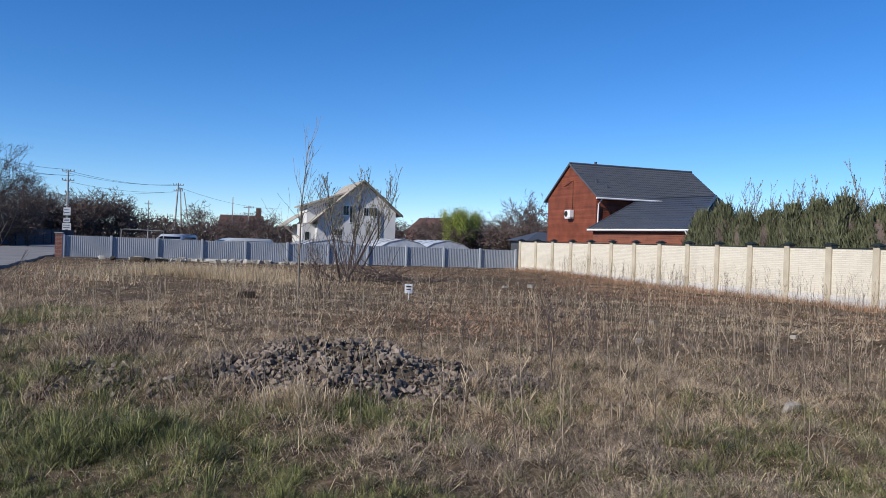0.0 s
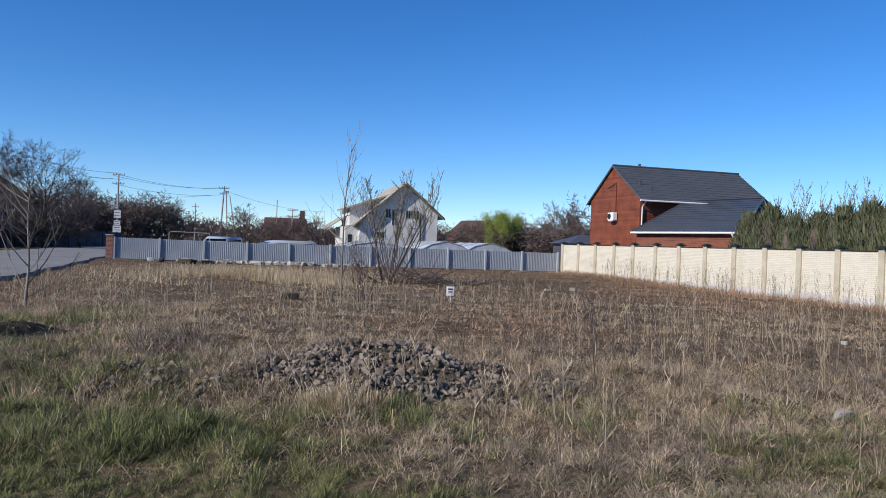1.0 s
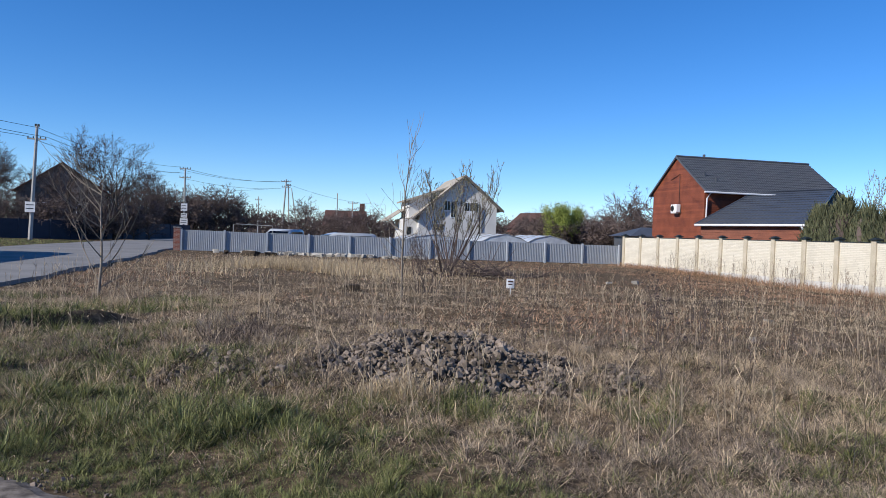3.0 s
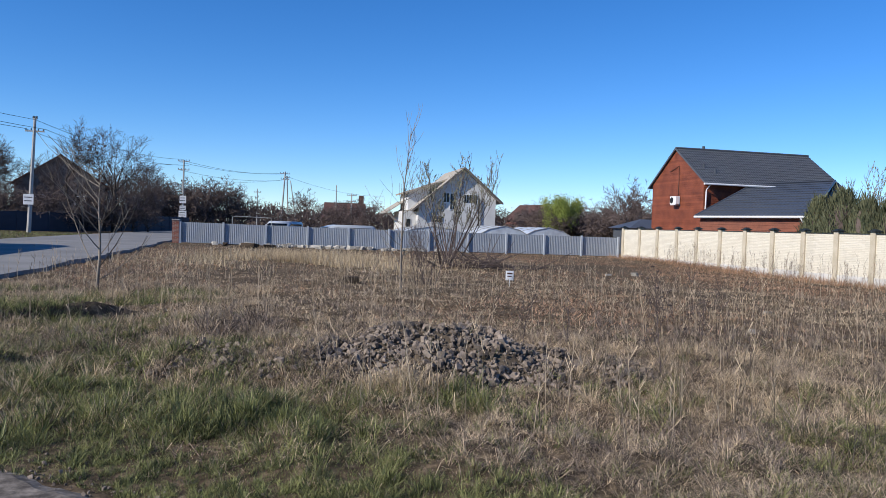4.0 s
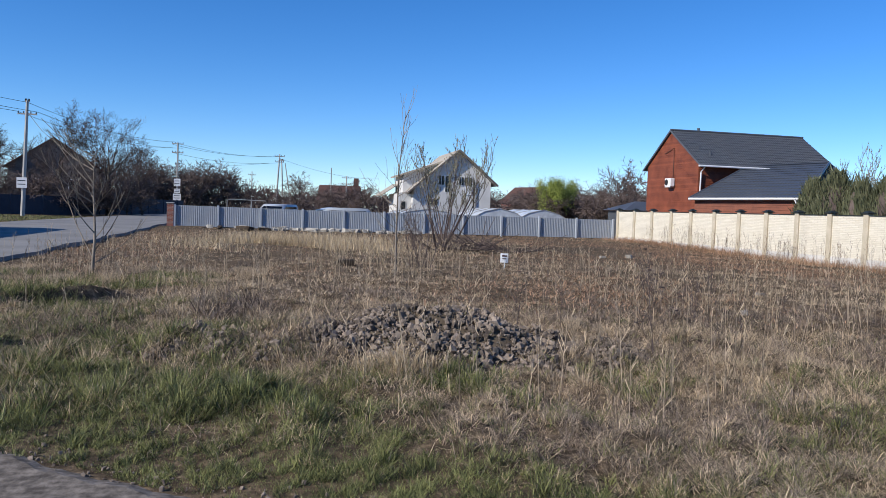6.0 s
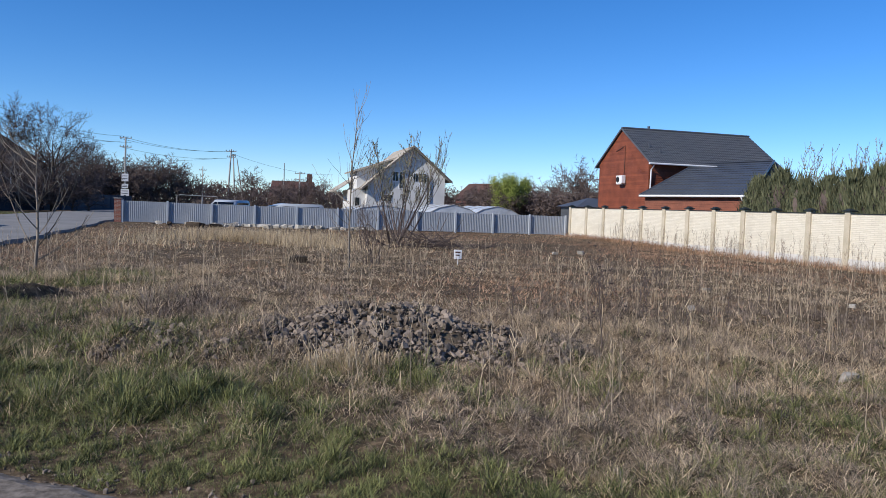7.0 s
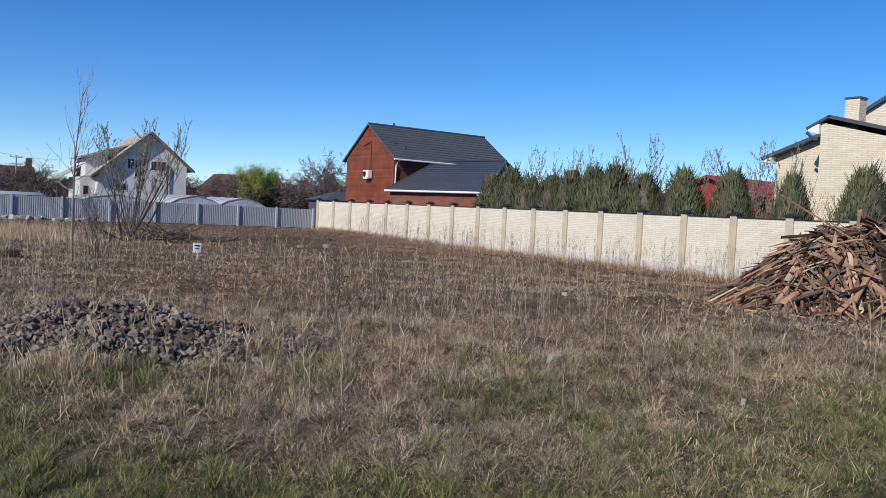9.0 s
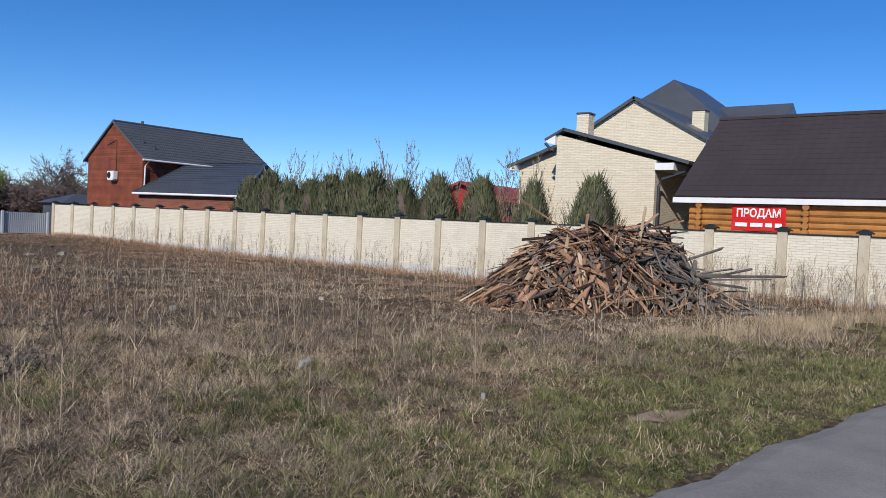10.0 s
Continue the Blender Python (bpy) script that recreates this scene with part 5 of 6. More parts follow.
# ---- parked vans behind the fence ----
def van(x, y, turn, label, L=4.6, w=1.8, h=1.95):
    t = thing("van", label, "van", "parked vans", at=(x, y, 0.1))
    t.rotation_euler.z = radians(turn)
    prof = [(-L / 2, 0.35), (L / 2, 0.35), (L / 2, 0.95), (L / 2 - 0.9, 1.12), (L / 2 - 1.5, h - 0.05), (L / 2 - 1.9, h), (-L / 2 + 0.25, h), (-L / 2, h - 0.2)]
    bm = prism(bmesh.new(), [(a, -w / 2, c) for a, c in prof], (0, w, 0))
    bmesh.ops.bevel(bm, geom=list(bm.edges), offset=0.05, segments=2, affect="EDGES")
    part("body", bm, M_CAR, t, smooth=True)
    for s in (-1, 1):
        part("side_window", prism(bmesh.new(), [(-L / 2 + 0.4, s * (w / 2 + 0.004), 1.15), (L / 2 - 1.2, s * (w / 2 + 0.004), 1.15), (L / 2 - 1.62, s * (w / 2 + 0.004), h - 0.2), (-L / 2 + 0.4, s * (w / 2 + 0.004), h - 0.2)], (0, s * 0.006, 0)), M_GLASS, t)
        for a in (-L / 2 + 0.9, L / 2 - 0.8):
            part("wheel", tube(bmesh.new(), [(a, s * (w / 2 - 0.2), 0.32), (a, s * (w / 2 + 0.02), 0.32)], 0.32, 16), M_BLACK, t)
    a = (L / 2 - 0.93, 1.17); b_ = (L / 2 - 1.47, h - 0.12)
    bm = bmesh.new()
    bm.faces.new([bm.verts.new(p) for p in ((a[0] + 0.06, -w / 2 + 0.12, a[1]), (a[0] + 0.06, w / 2 - 0.12, a[1]), (b_[0] + 0.06, w / 2 - 0.18, b_[1]), (b_[0] + 0.06, -w / 2 + 0.18, b_[1]))])
    bmesh.ops.solidify(bm, geom=list(bm.faces), thickness=0.01)
    part("windscreen", bm, M_GLASS, t)


van(1.3, 62, 250, "silver-blue van parked behind the metal fence", h=1.5)
van(5.4, 57, 195, "silver minivan parked behind the metal fence", h=1.38)
pp = part("gas_pipe", tube(bmesh.new(), [(-2.4, 60, 0.3), (-2.4, 60, 1.8), (-2.2, 60, 1.85), (0.4, 60.5, 1.8), (0.5, 60.5, 0.3)], 0.03, 8), M_CONCRETE)
tagged(pp, "pale overground gas pipe behind the fence", "pipe")

# ---- small things in the field ----
sg = thing("field_sign", "small white notice plate on a thin stake in the grass", "sign", at=(6.39, 19.91, float(height(6.39, 19.91))))
sg.rotation_euler.z = radians(-20)
part("stake", boxed((-0.012, -0.012, -0.1), (0.012, 0.012, 0.30)), M_WHITE, sg)
pl = part("plate", boxed((-0.11, -0.03, 0.20), (0.10, -0.014, 0.45)), M_WHITE, sg)
part("print_bar", boxed((-0.07, -0.034, 0.36), (0.07, -0.031, 0.40)), M_BROWNROOF, pl)
part("print_bar", boxed((-0.06, -0.034, 0.29), (0.05, -0.031, 0.32)), M_BROWNROOF, pl)
for x, y, s, mt in ((5.91, 5.96, 0.11, M_PALESTONE), (13.3, 26.5, 0.17, M_PALESTONE), (12.0, 26.0, 0.12, M_PALESTONE), (7.72, 11.2, 0.09, M_PALESTONE), (10.1, 14.2, 0.09, M_PALESTONE), (11.06, 11.24, 0.08, M_PALESTONE), (8.9, 6.9, 0.06, M_PALESTONE), (4.6, 3.1, 0.04, M_PALESTONE), (6.28, 3.93, 0.05, M_PALESTONE), (5.1, 3.3, 0.035, M_PALESTONE)):
    o = tagged(new("field_stone", rock_mesh("field_stone", int(100 * x), mt)), "pale lump of stone lying in the grass", "stone", "stones in the field")
    o.matrix_basis = pose(x, y, float(height(x, y)) + s * 0.3, 0, 0, x * 90) @ Matrix.Scale(s, 4)
cl_ = tagged(new("soil_clod", rock_mesh("soil_clod", 77, M_DARKSOIL_SHADE)), "dark lump of soil in the field", "soil")
cl_.matrix_basis = pose(2.2, 20.1, 0.05) @ Matrix.Diagonal((0.34, 0.34, 0.55, 1))
PALE_ROCKS = [rock_mesh("pale_stone", 50 + s, M_PALESTONE) for s in range(5)]
for x_, y_, s_ in ((-0.8, 45.3, 0.7), (0.3, 45.6, 0.45), (-2.2, 45.9, 0.4)):
    o = tagged(new("soil_clod", rock_mesh("soil_clod", int(90 + 10 * s_), M_DARKSOIL_SHADE)), "dark heap of dug soil by the metal fence", "soil")
    o.matrix_basis = pose(x_, y_, float(height(x_, y_)) + 0.1, 0, 0, 40 * x_) @ Matrix.Diagonal((s_, s_ * 0.7, 0.42 * s_ + 0.12, 1))
rb = thing("rubble_strip", "strip of pale rubble along the foot of the metal fence", "rubble")
for i in range(140):
    x = rng.gauss(4.6, 2.6); y = fence_y(x) - 0.6 - abs(rng.gauss(0, 0.5))
    o = new("stone", rng.choice(PALE_ROCKS)); o.parent = rb
    o.matrix_basis = pose(x, y, float(height(x, y)) + 0.08, rng.uniform(-30, 30), 0, rng.uniform(0, 360)) @ Matrix.Scale(rng.uniform(0.1, 0.28), 4)
segs = []
for i in range(90):
    x, y = 7.9 + rng.gauss(0, 0.9), 28.2 + rng.gauss(0, 0.4)
    d_ = Vector((rng.uniform(-1, 1), rng.uniform(-0.6, 0.6), rng.uniform(-0.1, 0.45))).normalized() * rng.uniform(0.5, 1.6)
    z = max(0.03, 0.32 - 0.2 * abs(x - 7.9)) * rng.random() + 0.03
    segs.append((x, y, z, x + d_.x, y + d_.y, z + abs(d_.z), 0.02, 0.007))
V, F = seg_arrays(segs, 4)
tagged(from_arrays("brushwood", V, F, M_TWIG), "pile of cut bare branches beside the shrub", "brushwood", kind="stuff")


# ---- grass ----
rg = np.random.RandomState(12)


def fan(n, r0, r1, power, a0=-19, a1=84):
    u = rg.uniform(0, 1, n)
    r = (r0 ** power + u * (r1 ** power - r0 ** power)) ** (1 / power)
    a = np.radians(rg.uniform(a0, a1, n))
    return r * np.sin(a), r * np.cos(a)


def green_corner(x):
    """1 on the greener corner beside the street, 0 further along the field."""
    return 1 - sm(-0.6, 1.6, x)


def allowed(x, y):
    ok = (y > road_edge(x) + 0.05 * np.sin(5 * x)) & (x > -5.75 + 0.15 * np.sin(y)) & (x < WALL_X - 0.1) & (y < fence_y(x) - 0.15)
    rub = (((x - 2.05) / 1.35) ** 2 + ((y - 7.95) / 0.85) ** 2 < 1) & (rg.uniform(0, 1, len(x)) < 0.93)
    d2 = (((x - 6.9) / 0.62) ** 2 + ((y - 2.5 + 0.3 * (x - 6.9)) / 0.2) ** 2 < 1 + 0.5 * np.sin(9 * x + 4 * y)) & (rg.uniform(0, 1, len(x)) < 0.85)
    a = (x - 15.6) * 0.8 - (y - 7.9) * 0.6
    b = (x - 15.6) * 0.6 + (y - 7.9) * 0.8
    mound = (((x + 0.3) / 0.4) ** 2 + ((y - 10.6) / 0.35) ** 2 < 1) & (rg.uniform(0, 1, len(x)) < 0.5)
    pile = (((a - 0.3) / 2.6) ** 2 + (b / 1.7) ** 2 < 1)
    return ok & ~rub & ~d2 & ~pile & ~mound


def ground_z(x, y):
    inside = (x > -1.8) & (x < 4.1) & (y > 6.4) & (y < 9.3)
    return mesh_z(x, y) + np.where(inside, heap_h(x, y), 0) - 0.004


def clump(x, y):
    """1 in the heart of a tussock, 0 in the gaps between."""
    return sm(-0.22, 0.28, noise_mask(x, y, 0.052, 61) + 0.8 * noise_mask(x, y, 0.027, 62) + 0.5 * noise_mask(x, y, 0.11, 63))


def blades(name, label, x, y, h, w, lean, material, bend=True, towards=None):
    n = len(x)
    z = ground_z(x, y)
    near = 1 - sm(11, 15, np.hypot(x, y))
    h = h * (1 - near + near * (0.4 + 0.8 * clump(x, y)))
    a, la = rg.uniform(0, 2 * np.pi, n), rg.uniform(0, 2 * np.pi, n)
    if towards is not None:
        la = towards + rg.normal(0, 0.5, n)
    s = np.stack([np.cos(a), np.sin(a), np.zeros(n)], -1) * (w / 2)[:, None]
    k = (0.3 + np.abs(rg.normal(0, 0.85, n))) * lean
    off = np.stack([np.cos(la) * k * h, np.sin(la) * k * h, np.zeros(n)], -1)
    off = off / np.sqrt(1 + k * k)[:, None]
    b = np.stack([x, y, z], -1)
    up = np.stack([np.zeros(n), np.zeros(n), h / np.sqrt(1 + k * k)], -1)
    if bend:
        kink = rg.normal(0, 0.16, (n, 3)) * h[:, None]
        kink[:, 2] = np.abs(kink[:, 2]) * 0.3
        m = b + up * 0.62 + off * 0.38 + kink
        t = b + up * rg.uniform(0.45, 1.0, n)[:, None] + off + kink * 0.4
        V = np.stack([b - s, b + s, m + s * 0.8, m - s * 0.8, t], 1).reshape(-1, 3)
        i = np.arange(n)[:, None] * 5
        F = np.concatenate([i + np.array([[0, 1, 2]]), i + np.array([[0, 2, 3]]), i + np.array([[3, 2, 4]])])
    else:
        t = b + up + off
        V = np.stack([b - s, b + s, t], 1).reshape(-1, 3)
        F = np.arange(3 * n).reshape(-1, 3)
    return tagged(from_arrays(name, V, F, material), label, "grass", kind="stuff")


def tufts(name, label, cx, cy, per, radius, tall, w, material, lean=0.7, bend=True):
    """Blades that fan out from clump centres; radius and tall: one value a clump."""
    i = np.repeat(np.arange(len(cx)), per)
    n = len(i)
    r, a = np.abs(rg.normal(0, 0.6, n)), rg.uniform(0, 2 * np.pi, n)
    x, y = cx[i] + r * radius[i] * np.cos(a), cy[i] + r * radius[i] * np.sin(a)
    keep = allowed(x, y)
    i, x, y, r, a = i[keep], x[keep], y[keep], r[keep], a[keep]
    n = len(x)
    return blades(name, label, x, y, tall[i] * rg.uniform(0.4, 1.0, n), rg.uniform(w[0], w[1], n), lean * np.clip(0.4 + r, 0.4, 1.6), material, bend, a)


def leafy(m, share=0.18):
    """Thin blades pass some light on."""
    n, l = m.node_tree.nodes, m.node_tree.links
    b = n["Principled BSDF"]
    tr = n.new("ShaderNodeBsdfTranslucent")
    l.new(b.inputs["Base Color"].links[0].from_socket, tr.inputs["Color"])
    mx = n.new("ShaderNodeMixShader"); mx.inputs[0].default_value = share
    l.new(b.outputs[0], mx.inputs[1]); l.new(tr.outputs[0], mx.inputs[2])
    l.new(mx.outputs[0], n["Material Output"].inputs["Surface"])


M_GREEN = surface("green_grass", (0.026, 0.038, 0.012), (0.285, 0.29, 0.108), rough=0.6, scale=3.0, fine=13, bump=0, per=0.4, span=(0.46, 0.78))
M_STRAW = surface("dry_straw", (0.11, 0.08, 0.05), (0.74, 0.575, 0.385), rough=0.75, scale=2.6, fine=12, bump=0, per=0.42, span=(0.44, 0.78))
M_GREYWEED = surface("grey_dry_weed", (0.11, 0.084, 0.056), (0.68, 0.54, 0.375), rough=0.85, scale=2.0, fine=11, bump=0, per=0.45, span=(0.44, 0.78))
M_RUSTWEED = surface("rusty_dry_weed", (0.13, 0.076, 0.05), (0.52, 0.325, 0.205), rough=0.85, scale=0.45, fine=4, bump=0, per=0.75)
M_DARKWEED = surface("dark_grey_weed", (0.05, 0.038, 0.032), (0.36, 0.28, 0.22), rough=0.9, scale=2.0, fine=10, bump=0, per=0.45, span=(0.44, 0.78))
M_PALE = surface("bleached_straw", (0.25, 0.19, 0.115), (0.72, 0.57, 0.38), rough=0.8, scale=1.0, fine=6, bump=0, per=0.5)
for m_ in (M_GREEN, M_STRAW, M_GREYWEED, M_RUSTWEED, M_DARKWEED, M_PALE):
    leafy(m_)
U = rg.uniform
# short turf beside the lane
x, y = fan(1050000, 1.3, 13, 1.25)
e = y - road_edge(x)
keep = allowed(x, y) & (e > 0) & (U(0, 1, len(x)) < np.clip(1.12 - e / (3.8 + 3.5 * green_corner(x)) - 0.55 * fade(x, 2.2, 1.5) * sm(0.5, 1.6, e) + 0.2 * sm(6, 9, x) + 1.0 * noise_mask(x, y, 0.35, 1) + 0.9 * noise_mask(x, y, 0.13, 41), 0.02, 1) * (0.55 + 0.45 * clump(x, y)))
x, y = x[keep], y[keep]
blades("turf", "short green spring grass beside the lane", x, y, U(0.03, 0.11, len(x)) * np.clip(0.5 + (y - road_edge(x)) / 2, 0.5, 1.2), U(0.0035, 0.0075, len(x)), 1.1, M_GREEN, bend=False)
x, y = fan(60000, 11, 21, 1.4, 68, 91)
e = y - road_edge(x)
keep = allowed(x, y) & (U(0, 1, len(x)) < np.clip(1.2 - e / 3.2 + 0.8 * noise_mask(x, y, 0.6, 1), 0.02, 1))
x, y = x[keep], y[keep]
blades("turf", "short green spring grass along the lane", x, y, U(0.04, 0.12, len(x)), U(0.008, 0.016, len(x)), 1.1, M_GREEN, bend=False)
# flat dead litter
x, y = fan(260000, 1.5, 12, 1.35)
e = y - road_edge(x)
keep = allowed(x, y) & (U(0, 1, len(x)) < np.clip(0.36 + e / (5 + 4 * green_corner(x)) - 0.8 * noise_mask(x, y, 0.35, 1) + 0.4 * noise_mask(x, y, 0.8, 14), 0.08, 1))
x, y = x[keep], y[keep]
keep = U(0, 1, len(x)) < 0.25 + 0.75 * clump(x, y)
x, y = x[keep], y[keep]
dl = U(0, 1, len(x)) < np.clip(0.45 + 0.9 * noise_mask(x, y, 0.5, 2), 0.05, 0.95)
for label, pick, mt in (("matted dead grass lying on the soil", ~dl, M_STRAW), ("dark rotting grass matted on the soil", dl, M_DARKWEED)):
    px, py = x[pick], y[pick]
    blades("straw_litter", label, px, py, U(0.06, 0.24, len(px)) * np.clip(0.35 + (py - road_edge(px)) / 3.5, 0.35, 1.2), U(0.002, 0.0048, len(px)), 2.4, mt)
# dense grey mat of fallen stems in the middle of the verge
x = rg.normal(2.9, 0.85, 34000)
e = np.abs(rg.normal(1.35, 0.75, len(x))) + 0.15
y = road_edge(x) + e
keep = allowed(x, y) & (U(0, 1, len(x)) < 0.35 + 0.65 * clump(x, y)) & (noise_mask(x, y, 0.4, 71) > 0.0)
x, y = x[keep], y[keep]
half_ = U(0, 1, len(x)) < 0.6
blades("fallen_stems", "grey tangle of fallen dead stems", x[half_], y[half_], U(0.06, 0.2, half_.sum()), U(0.0022, 0.0045, half_.sum()), 2.2, M_GREYWEED)
blades("fallen_stems", "dark tangle of fallen dead stems", x[~half_], y[~half_], U(0.06, 0.2, (~half_).sum()), U(0.0022, 0.0045, (~half_).sum()), 2.2, M_DARKWEED)
x, y = fan(42000, 4.5, 14, 1.3, 52, 88)
e = y - road_edge(x)
keep = allowed(x, y) & (e > 0.25) & (U(0, 1, len(x)) < np.clip(0.25 + e / 4 + 0.8 * noise_mask(x, y, 0.45, 72), 0.05, 1))
x, y = x[keep], y[keep]
blades("straw_litter", "pale dry grass scattered through the verge", x, y, U(0.05, 0.17, len(x)), U(0.003, 0.006, len(x)), 1.5, M_STRAW)
# small tufts, green near the lane and straw further in
cx, cy = fan(2900, 2.0, 11, 1.4)
e = cy - road_edge(cx)
keep = (e > 0.5)
cx, cy, e = cx[keep], cy[keep], e[keep]
g = U(0, 1, len(cx)) < np.clip(0.85 - e / (7 + 8 * green_corner(cx)) + 0.7 * noise_mask(cx, cy, 0.8, 11) - 0.75 * fade(cx, 2.4, 1.6) * sm(0.6, 1.6, e), 0.03, 1)
hh = np.clip(0.05 + e * 0.035, 0.05, 0.24) * U(0.6, 1.4, len(cx)) * (1 - 0.45 * fade(cx, 0.8, 1.8) * fade(cy, 6.1, 0.9))
tufts("green_tufts", "tufts of fresh green grass", cx[g], cy[g], 60, U(0.06, 0.18, g.sum()), hh[g] * 0.75, (0.0035, 0.008), M_GREEN, 1.8)
g = ~g
tufts("straw_tufts", "tufts of pale dry grass", cx[g], cy[g], 60, U(0.06, 0.22, g.sum()), hh[g], (0.002, 0.0045), M_STRAW, 2.4)
# taller green growth in front of the heap
cx, cy = rg.normal(0.8, 1.4, 560), rg.normal(6.3, 0.45, 560)
keep = noise_mask(cx, cy, 0.35, 17) > -0.12
cx, cy = cx[keep][:360], cy[keep][:360]
ng = len(cx)
tufts("tall_green_grass", "taller fresh green grass before the rubble heap", cx, cy, 70, U(0.08, 0.22, ng), U(0.10, 0.30, ng), (0.0035, 0.007), M_GREEN, 1.2)
cx, cy = rg.normal(1.25, 0.16, 26), rg.normal(6.95, 0.14, 26)
tufts("bleached_grass", "bleached tuft of long dry grass on the heap", cx, cy, 90, U(0.08, 0.15, 26), U(0.24, 0.4, 26), (0.004, 0.007), M_PALE, 0.7)
# dry thatch of the middle field in clumps
cx, cy = fan(5200, 5.0, 24, 1.55)
keep = (cy - road_edge(cx) > 2.2) & (U(0, 1, len(cx)) < np.clip(0.65 + 0.8 * noise_mask(cx, cy, 1.2, 3), 0.1, 1) * (1 - 0.75 * green_corner(cx) * (1 - sm(7.5, 10.5, cy))) * (1 - 0.7 * (1 - sm(-2.6, -1.2, cx)) * (1 - sm(12, 15, cy))))
cx, cy = cx[keep], cy[keep]
g = U(0, 1, len(cx)) < np.clip(0.6 + 0.7 * noise_mask(cx, cy, 1.6, 13), 0.1, 0.95)
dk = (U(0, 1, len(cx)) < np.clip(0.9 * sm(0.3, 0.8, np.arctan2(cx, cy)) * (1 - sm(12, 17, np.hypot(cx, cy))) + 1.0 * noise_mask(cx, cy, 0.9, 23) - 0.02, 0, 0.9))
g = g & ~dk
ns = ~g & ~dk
g2 = g
tufts("dry_weeds", "grey-brown clumps of dry weeds over the field", cx[g2], cy[g2], 46, U(0.12, 0.4, g2.sum()), U(0.07, 0.22, g2.sum()) * (1 - 0.35 * sm(10, 18, cy[g2])), (0.0028, 0.006), M_GREYWEED, 1.9)
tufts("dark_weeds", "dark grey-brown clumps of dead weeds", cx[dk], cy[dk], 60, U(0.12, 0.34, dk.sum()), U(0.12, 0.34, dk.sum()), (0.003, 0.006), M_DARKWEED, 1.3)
tufts("straw_clumps", "straw-coloured clumps of dry grass over the field", cx[ns], cy[ns], 56, U(0.12, 0.34, ns.sum()), U(0.07, 0.26, ns.sum()) * (1 - 0.35 * sm(10, 18, cy[ns])), (0.0028, 0.006), M_STRAW, 1.9)
# far field
x, y = fan(300000, 11.5, 52, 1.35, -14, 89)
keep = allowed(x, y) & (U(0, 1, len(x)) < np.clip(0.55 + 0.8 * noise_mask(x, y, 1.6, 4), 0.06, 1))
x, y = x[keep], y[keep]
rust = (U(0, 1, len(x)) < np.clip(0.38 + 0.5 * sm(6, 17, x) * sm(9, 18, y) + 0.7 * noise_mask(x, y, 1.8, 9), 0.03, 0.95))
blades("rusty_weeds", "rust-brown dry weeds across the far field", x[rust], y[rust], U(0.05, 0.17, rust.sum()), U(0.014, 0.032, rust.sum()), 2.2, M_RUSTWEED, bend=False)
blades("far_grass", "dry grass across the far field", x[~rust], y[~rust], U(0.04, 0.15, (~rust).sum()), U(0.014, 0.030, (~rust).sum()), 2.3, M_GREYWEED, bend=False)
# bright straw stand towards the back fence
x, y = rg.normal(1.9, 1.9, 15000), rg.normal(31.5, 2.6, 15000)
keep = allowed(x, y) & (noise_mask(x, y, 1.4, 21) > -0.15)
x, y = x[keep], y[keep]
blades("pale_grass", "stand of pale dry grass near the back fence", x, y, U(0.2, 0.55, len(x)), U(0.014, 0.026, len(x)), 0.4, M_PALE, bend=False)
x = rg.normal(16.2, 2.3, 14000)
y = 3.7 - 0.25 * (x - 13.7) + rg.normal(0, 0.55, 14000)
keep = allowed(x, y) & (noise_mask(x, y, 0.5, 22) > -0.25)
x, y = x[keep], y[keep]
blades("verge_straw", "pale dry grass between the wood pile and the lane", x, y, U(0.10, 0.34, len(x)), U(0.006, 0.012, len(x)), 0.7, M_PALE, bend=False)
# weeds at the foot of the cream wall
x = WALL_X - 0.15 - np.abs(rg.normal(0, 0.7, 16000)); y = U(2, 46, 16000)
keep = allowed(x, y)
x, y = x[keep], y[keep]
blades("wall_weeds", "dry weeds at the foot of the cream wall", x, y, U(0.08, 0.40, len(x)), U(0.008, 0.018, len(x)), 0.5, M_RUSTWEED, bend=False)


# tall branching stalks
def stalks(name, label, x, y, h, material, side=4):
    n = len(x)
    z = ground_z(x, y)
    k = rg.normal(0, 0.10, (n, 2))
    top = np.stack([x + k[:, 0] * h, y + k[:, 1] * h, z + h], -1)
    b = np.stack([x, y, z - 0.02], -1)
    S = [np.concatenate([b, top, np.full((n, 1), 0.0034), np.full((n, 1), 0.0018)], 1)]
    for j in range(side):
        t = U(0.4, 0.95, n)[:, None]
        p = b * (1 - t) + top * t
        a = U(0, 6.283, n)
        L = U(0.06, 0.2, n) * h
        q = p + np.stack([np.cos(a) * L * 0.55, np.sin(a) * L * 0.55, L], -1)
        S.append(np.concatenate([p, q, np.full((n, 1), 0.0026), np.full((n, 1), 0.0032)], 1))
    V, F = seg_arrays(np.concatenate(S), 3)
    return tagged(from_arrays(name, V, F, material), label, "weed", kind="stuff")


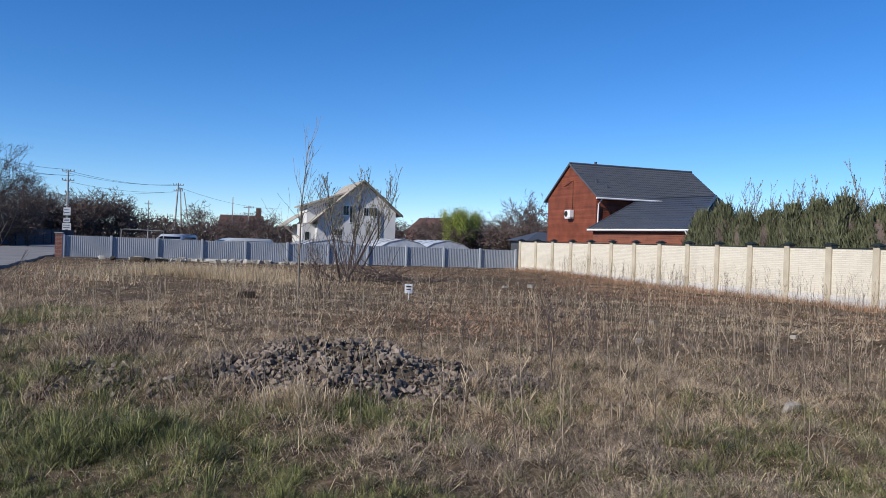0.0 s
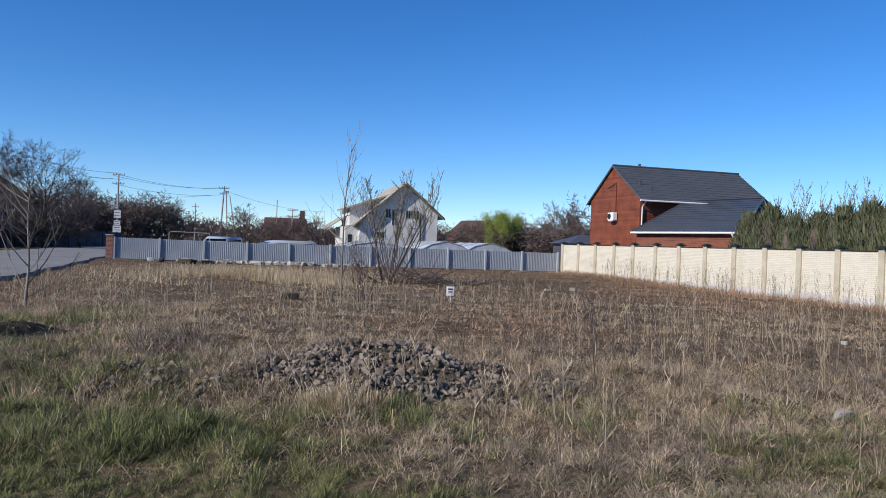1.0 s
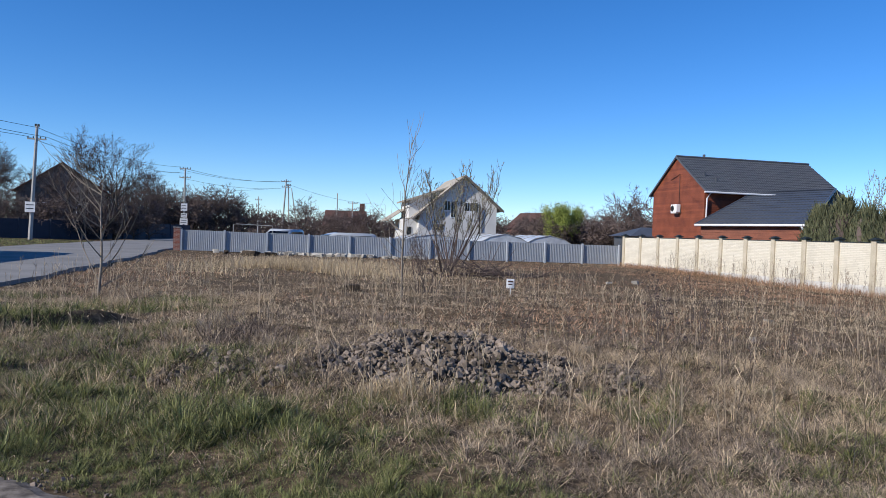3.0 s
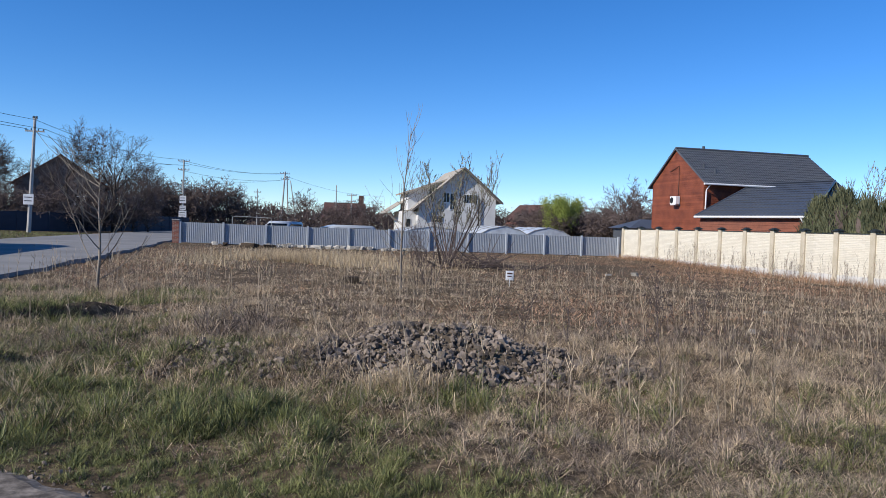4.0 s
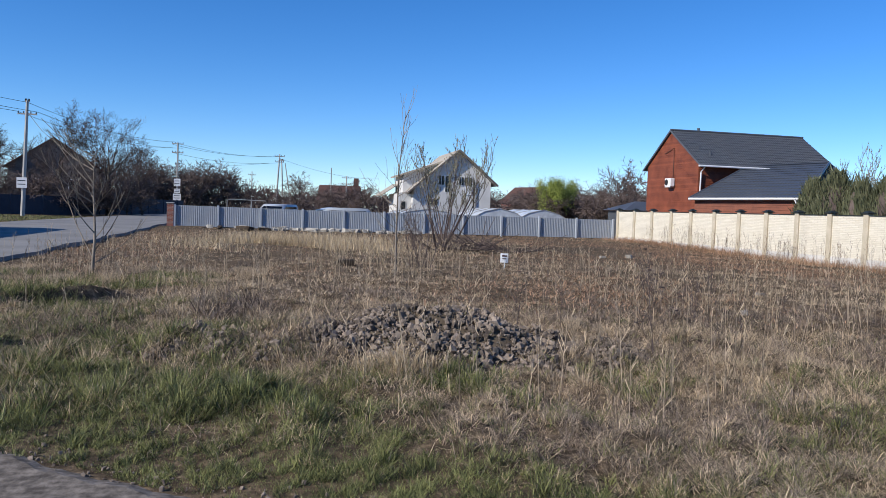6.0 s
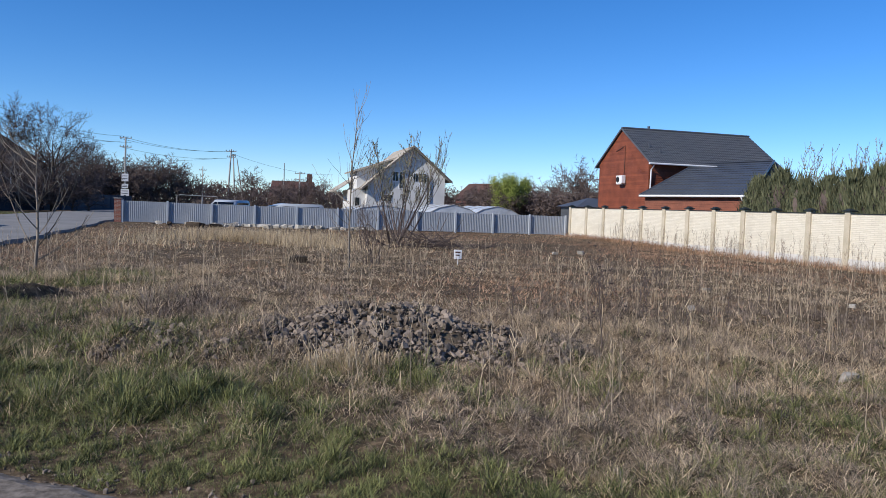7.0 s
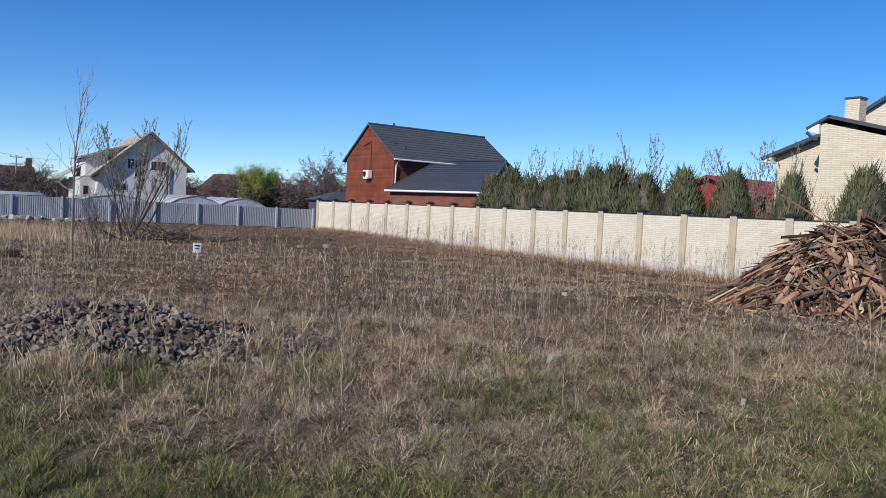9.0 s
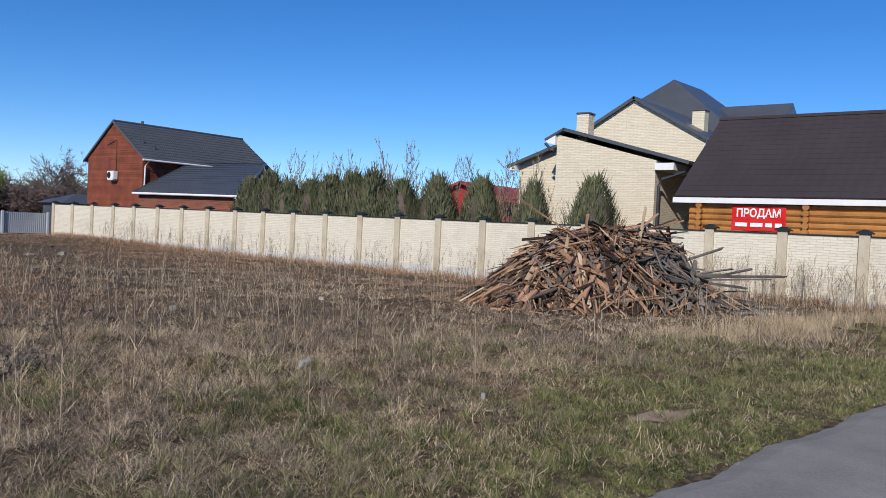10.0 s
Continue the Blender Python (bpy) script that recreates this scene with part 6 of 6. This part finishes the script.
x, y = fan(4200, 5.5, 24, 1.7)
keep = allowed(x, y) & (y > road_edge(x) + 2.5) & (U(0, 1, len(x)) < np.clip(0.45 + 1.1 * noise_mask(x, y, 1.3, 7), 0.03, 1) * (1 - 0.85 * (1 - sm(-2.2, 0.2, x)) * (1 - sm(13, 18, y))))
x, y = x[keep], y[keep]
stalks("tall_stalks", "tall thin dry weed stalks", x, y, U(0.35, 0.85, len(x)), M_GREYWEED)
x = WALL_X - 0.3 - np.abs(rg.normal(0, 0.8, 420)); y = U(4, 40, 420)
stalks("wall_stalks", "tall dry weed stalks before the cream wall", x, y, U(0.5, 1.3, len(x)), M_DARKWEED, side=6)
x = WALL_X - 0.3 - np.abs(rg.normal(0, 0.9, 420)); y = U(2.5, 13, 420)
stalks("wall_stalks", "tall pale dry weed stalks before the cream wall", x, y, U(0.5, 1.25, len(x)), M_GREYWEED, side=7)
x, y = rg.normal(5.4, 1.1, 20), rg.normal(9.6, 0.9, 20)
stalks("burdock_stalks", "dark dry branching weeds with burrs", x, y, U(0.6, 1.05, len(x)), M_TWIG, side=9)

# loose gravel along the edge of the lane
V, F, off = [], [], 0
for i in range(1000):
    px = rng.uniform(-3.5, 4.5)
    py = float(road_edge(px)) + rng.gauss(-0.05, 0.22)
    k = rng.randrange(9)
    rot = np.array(Euler([rng.uniform(0, 6.3) for _ in range(3)]).to_matrix())
    V.append(base_v[k] @ rot.T * min(0.024, rng.expovariate(1 / 0.005) + 0.004) + np.array((px, py, float(height(px, py)) + 0.006)))
    F.append(base_f[k] + off); off += len(base_v[k])
tagged(from_arrays("loose_gravel", np.concatenate(V), np.concatenate(F), M_STONE), "loose gravel and crumbs along the lane edge", "gravel", kind="stuff")

# verge across the street
x, y = U(-22, -13.4, 9000), U(40, 68, 9000)
keep = x < -13.5 + 0.05 * (y - 45) - 0.3
x, y = x[keep], y[keep]
blades("verge_grass", "green grass verge across the street", x, y, U(0.05, 0.16, len(x)), U(0.02, 0.05, len(x)), 0.8, M_GREEN, bend=False)

# dark soil mound behind the heap
mx_, my_ = np.arange(-1.5, 0.9, 0.08), np.arange(9.7, 11.5, 0.08)
md = grid_mesh("soil_mound", mx_, my_, M_DARKSOIL_SHADE, zf=lambda x, y: height(x, y) - 0.05 + 0.2 * np.clip(1 - ((x + 0.3) / 0.55) ** 2 - ((y - 10.6) / 0.45) ** 2, 0, 1) ** 0.7 * (1 + 0.6 * noise_mask(x, y, 0.09, 41)))
tagged(md, "dark mound of dug soil with dead weeds", "soil mound")

# a rim of dark weeds on the mound, green growth on the terrace, turf along the lane's edge
cx, cy = rg.normal(-0.3, 0.36, 90), rg.normal(10.6, 0.26, 90)
tufts("mound_weeds", "dark dead weeds on the soil mound", cx[:50], cy[:50], 80, U(0.06, 0.14, 50), U(0.22, 0.46, 50), (0.005, 0.010), M_DARKWEED, 0.9)
tufts("mound_straw", "dry straw on the soil mound", cx[50:], cy[50:], 80, U(0.06, 0.14, 40), U(0.2, 0.42, 40), (0.004, 0.008), M_GREYWEED, 1.0)
cx, cy = U(-5.4, -0.8, 420), U(6.5, 17.5, 420)
keep = noise_mask(cx, cy, 0.8, 27) > -0.2
cx, cy = cx[keep], cy[keep]
tufts("terrace_grass", "low green grass on the bank beside the street", cx, cy, 110, U(0.14, 0.36, len(cx)), U(0.10, 0.24, len(cx)), (0.007, 0.014), M_GREEN, 1.2, bend=False)
cx, cy = U(-5.4, 0.3, 950), U(5.8, 19, 950)
keep = noise_mask(cx, cy, 0.6, 28) > -0.05
cx, cy = cx[keep], cy[keep]
tufts("bank_straw", "bleached dry grass on the bank beside the street", cx, cy, 90, U(0.12, 0.34, len(cx)), U(0.12, 0.30, len(cx)), (0.004, 0.008), M_STRAW, 1.5, bend=False)
x = U(-3.2, 12, 120000)
e = np.abs(rg.normal(0, 0.75, len(x))) + 0.02
y = road_edge(x) + e
keep = allowed(x, y) & (noise_mask(x, y, 0.22, 29) > -0.35 + 0.25 * (e < 0.25))
x, y = x[keep], y[keep]
blades("edge_turf", "worn short turf along the lane's edge", x, y, U(0.012, 0.04, len(x)), U(0.004, 0.009, len(x)), 1.3, M_GREEN, bend=False)
V, F, off = [], [], 0
for i in range(170):
    x = rng.uniform(-3, 11)
    y = float(road_edge(x)) + abs(rng.gauss(0.02, 0.25))
    k = rng.randrange(9)
    rot = np.array(Euler([rng.uniform(0, 6.3) for _ in range(3)]).to_matrix())
    V.append(base_v[k] @ rot.T * rng.uniform(0.005, 0.016) + np.array((x, y, float(height(x, y)) + 0.012 + (0.02 if y < road_edge(x) - 0.1 else 0))))
    F.append(base_f[k] + off); off += len(base_v[k])
tagged(from_arrays("edge_gravel", np.concatenate(V), np.concatenate(F), M_STONE), "loose gravel along the broken asphalt edge", "gravel", kind="stuff")

# bare worn patch
M_DUST = surface("dusty_bare_soil", (0.13, 0.09, 0.065), (0.38, 0.28, 0.20), rough=1.0, scale=2.5, fine=30, bump=0.5)
px_, py_ = np.arange(5.9, 8.1, 0.06), np.arange(1.7, 3.3, 0.06)
bp_ = grid_mesh("bare_patch", px_, py_, M_DUST, zf=lambda x, y: height(x, y) - 0.02 + 0.03 * np.clip(1.0 - ((x - 6.95) / 0.75) ** 2 - ((y - 2.45 + 0.3 * (x - 6.95)) / 0.28) ** 2 + 0.5 * noise_mask(x, y, 0.05, 43), 0, 1))
tagged(bp_, "bare dusty patch of soil in the turf", "soil", kind="structure")

# burdock
bd = whip_tree("burdock", "tall dark dead burdock with burrs in the dry grass", "weed", "", M_TWIG, M_TWIG, seed=61, tall=1.12, stems=1, n_side=15, start=0.2, angle=0.75, length=0.42, sub=2, r0=0.009, lean=0.1, rmin=0.0022)
rb2 = random.Random(9)
_, _, tips_ = whips(seed=61, tall=1.12, stems=1, n_side=15, start=0.2, angle=0.75, length=0.42, sub=2, r0=0.009, lean=0.1, rmin=0.0022)
burr = rock_mesh("burr", 3, M_TWIG)
for p_ in tips_:
    o = new("burr", burr); o.parent = bd
    o.matrix_basis = Matrix.Translation(p_) @ Matrix.Scale(rb2.uniform(0.010, 0.020), 4)
put(bd, 4.1, 7.45, 0, 0.3, first=True)
put(bd, 3.3, 9.6, 0, 2.0, 0.8)
put(bd, 5.6, 9.2, 0, 4.0, 0.75)
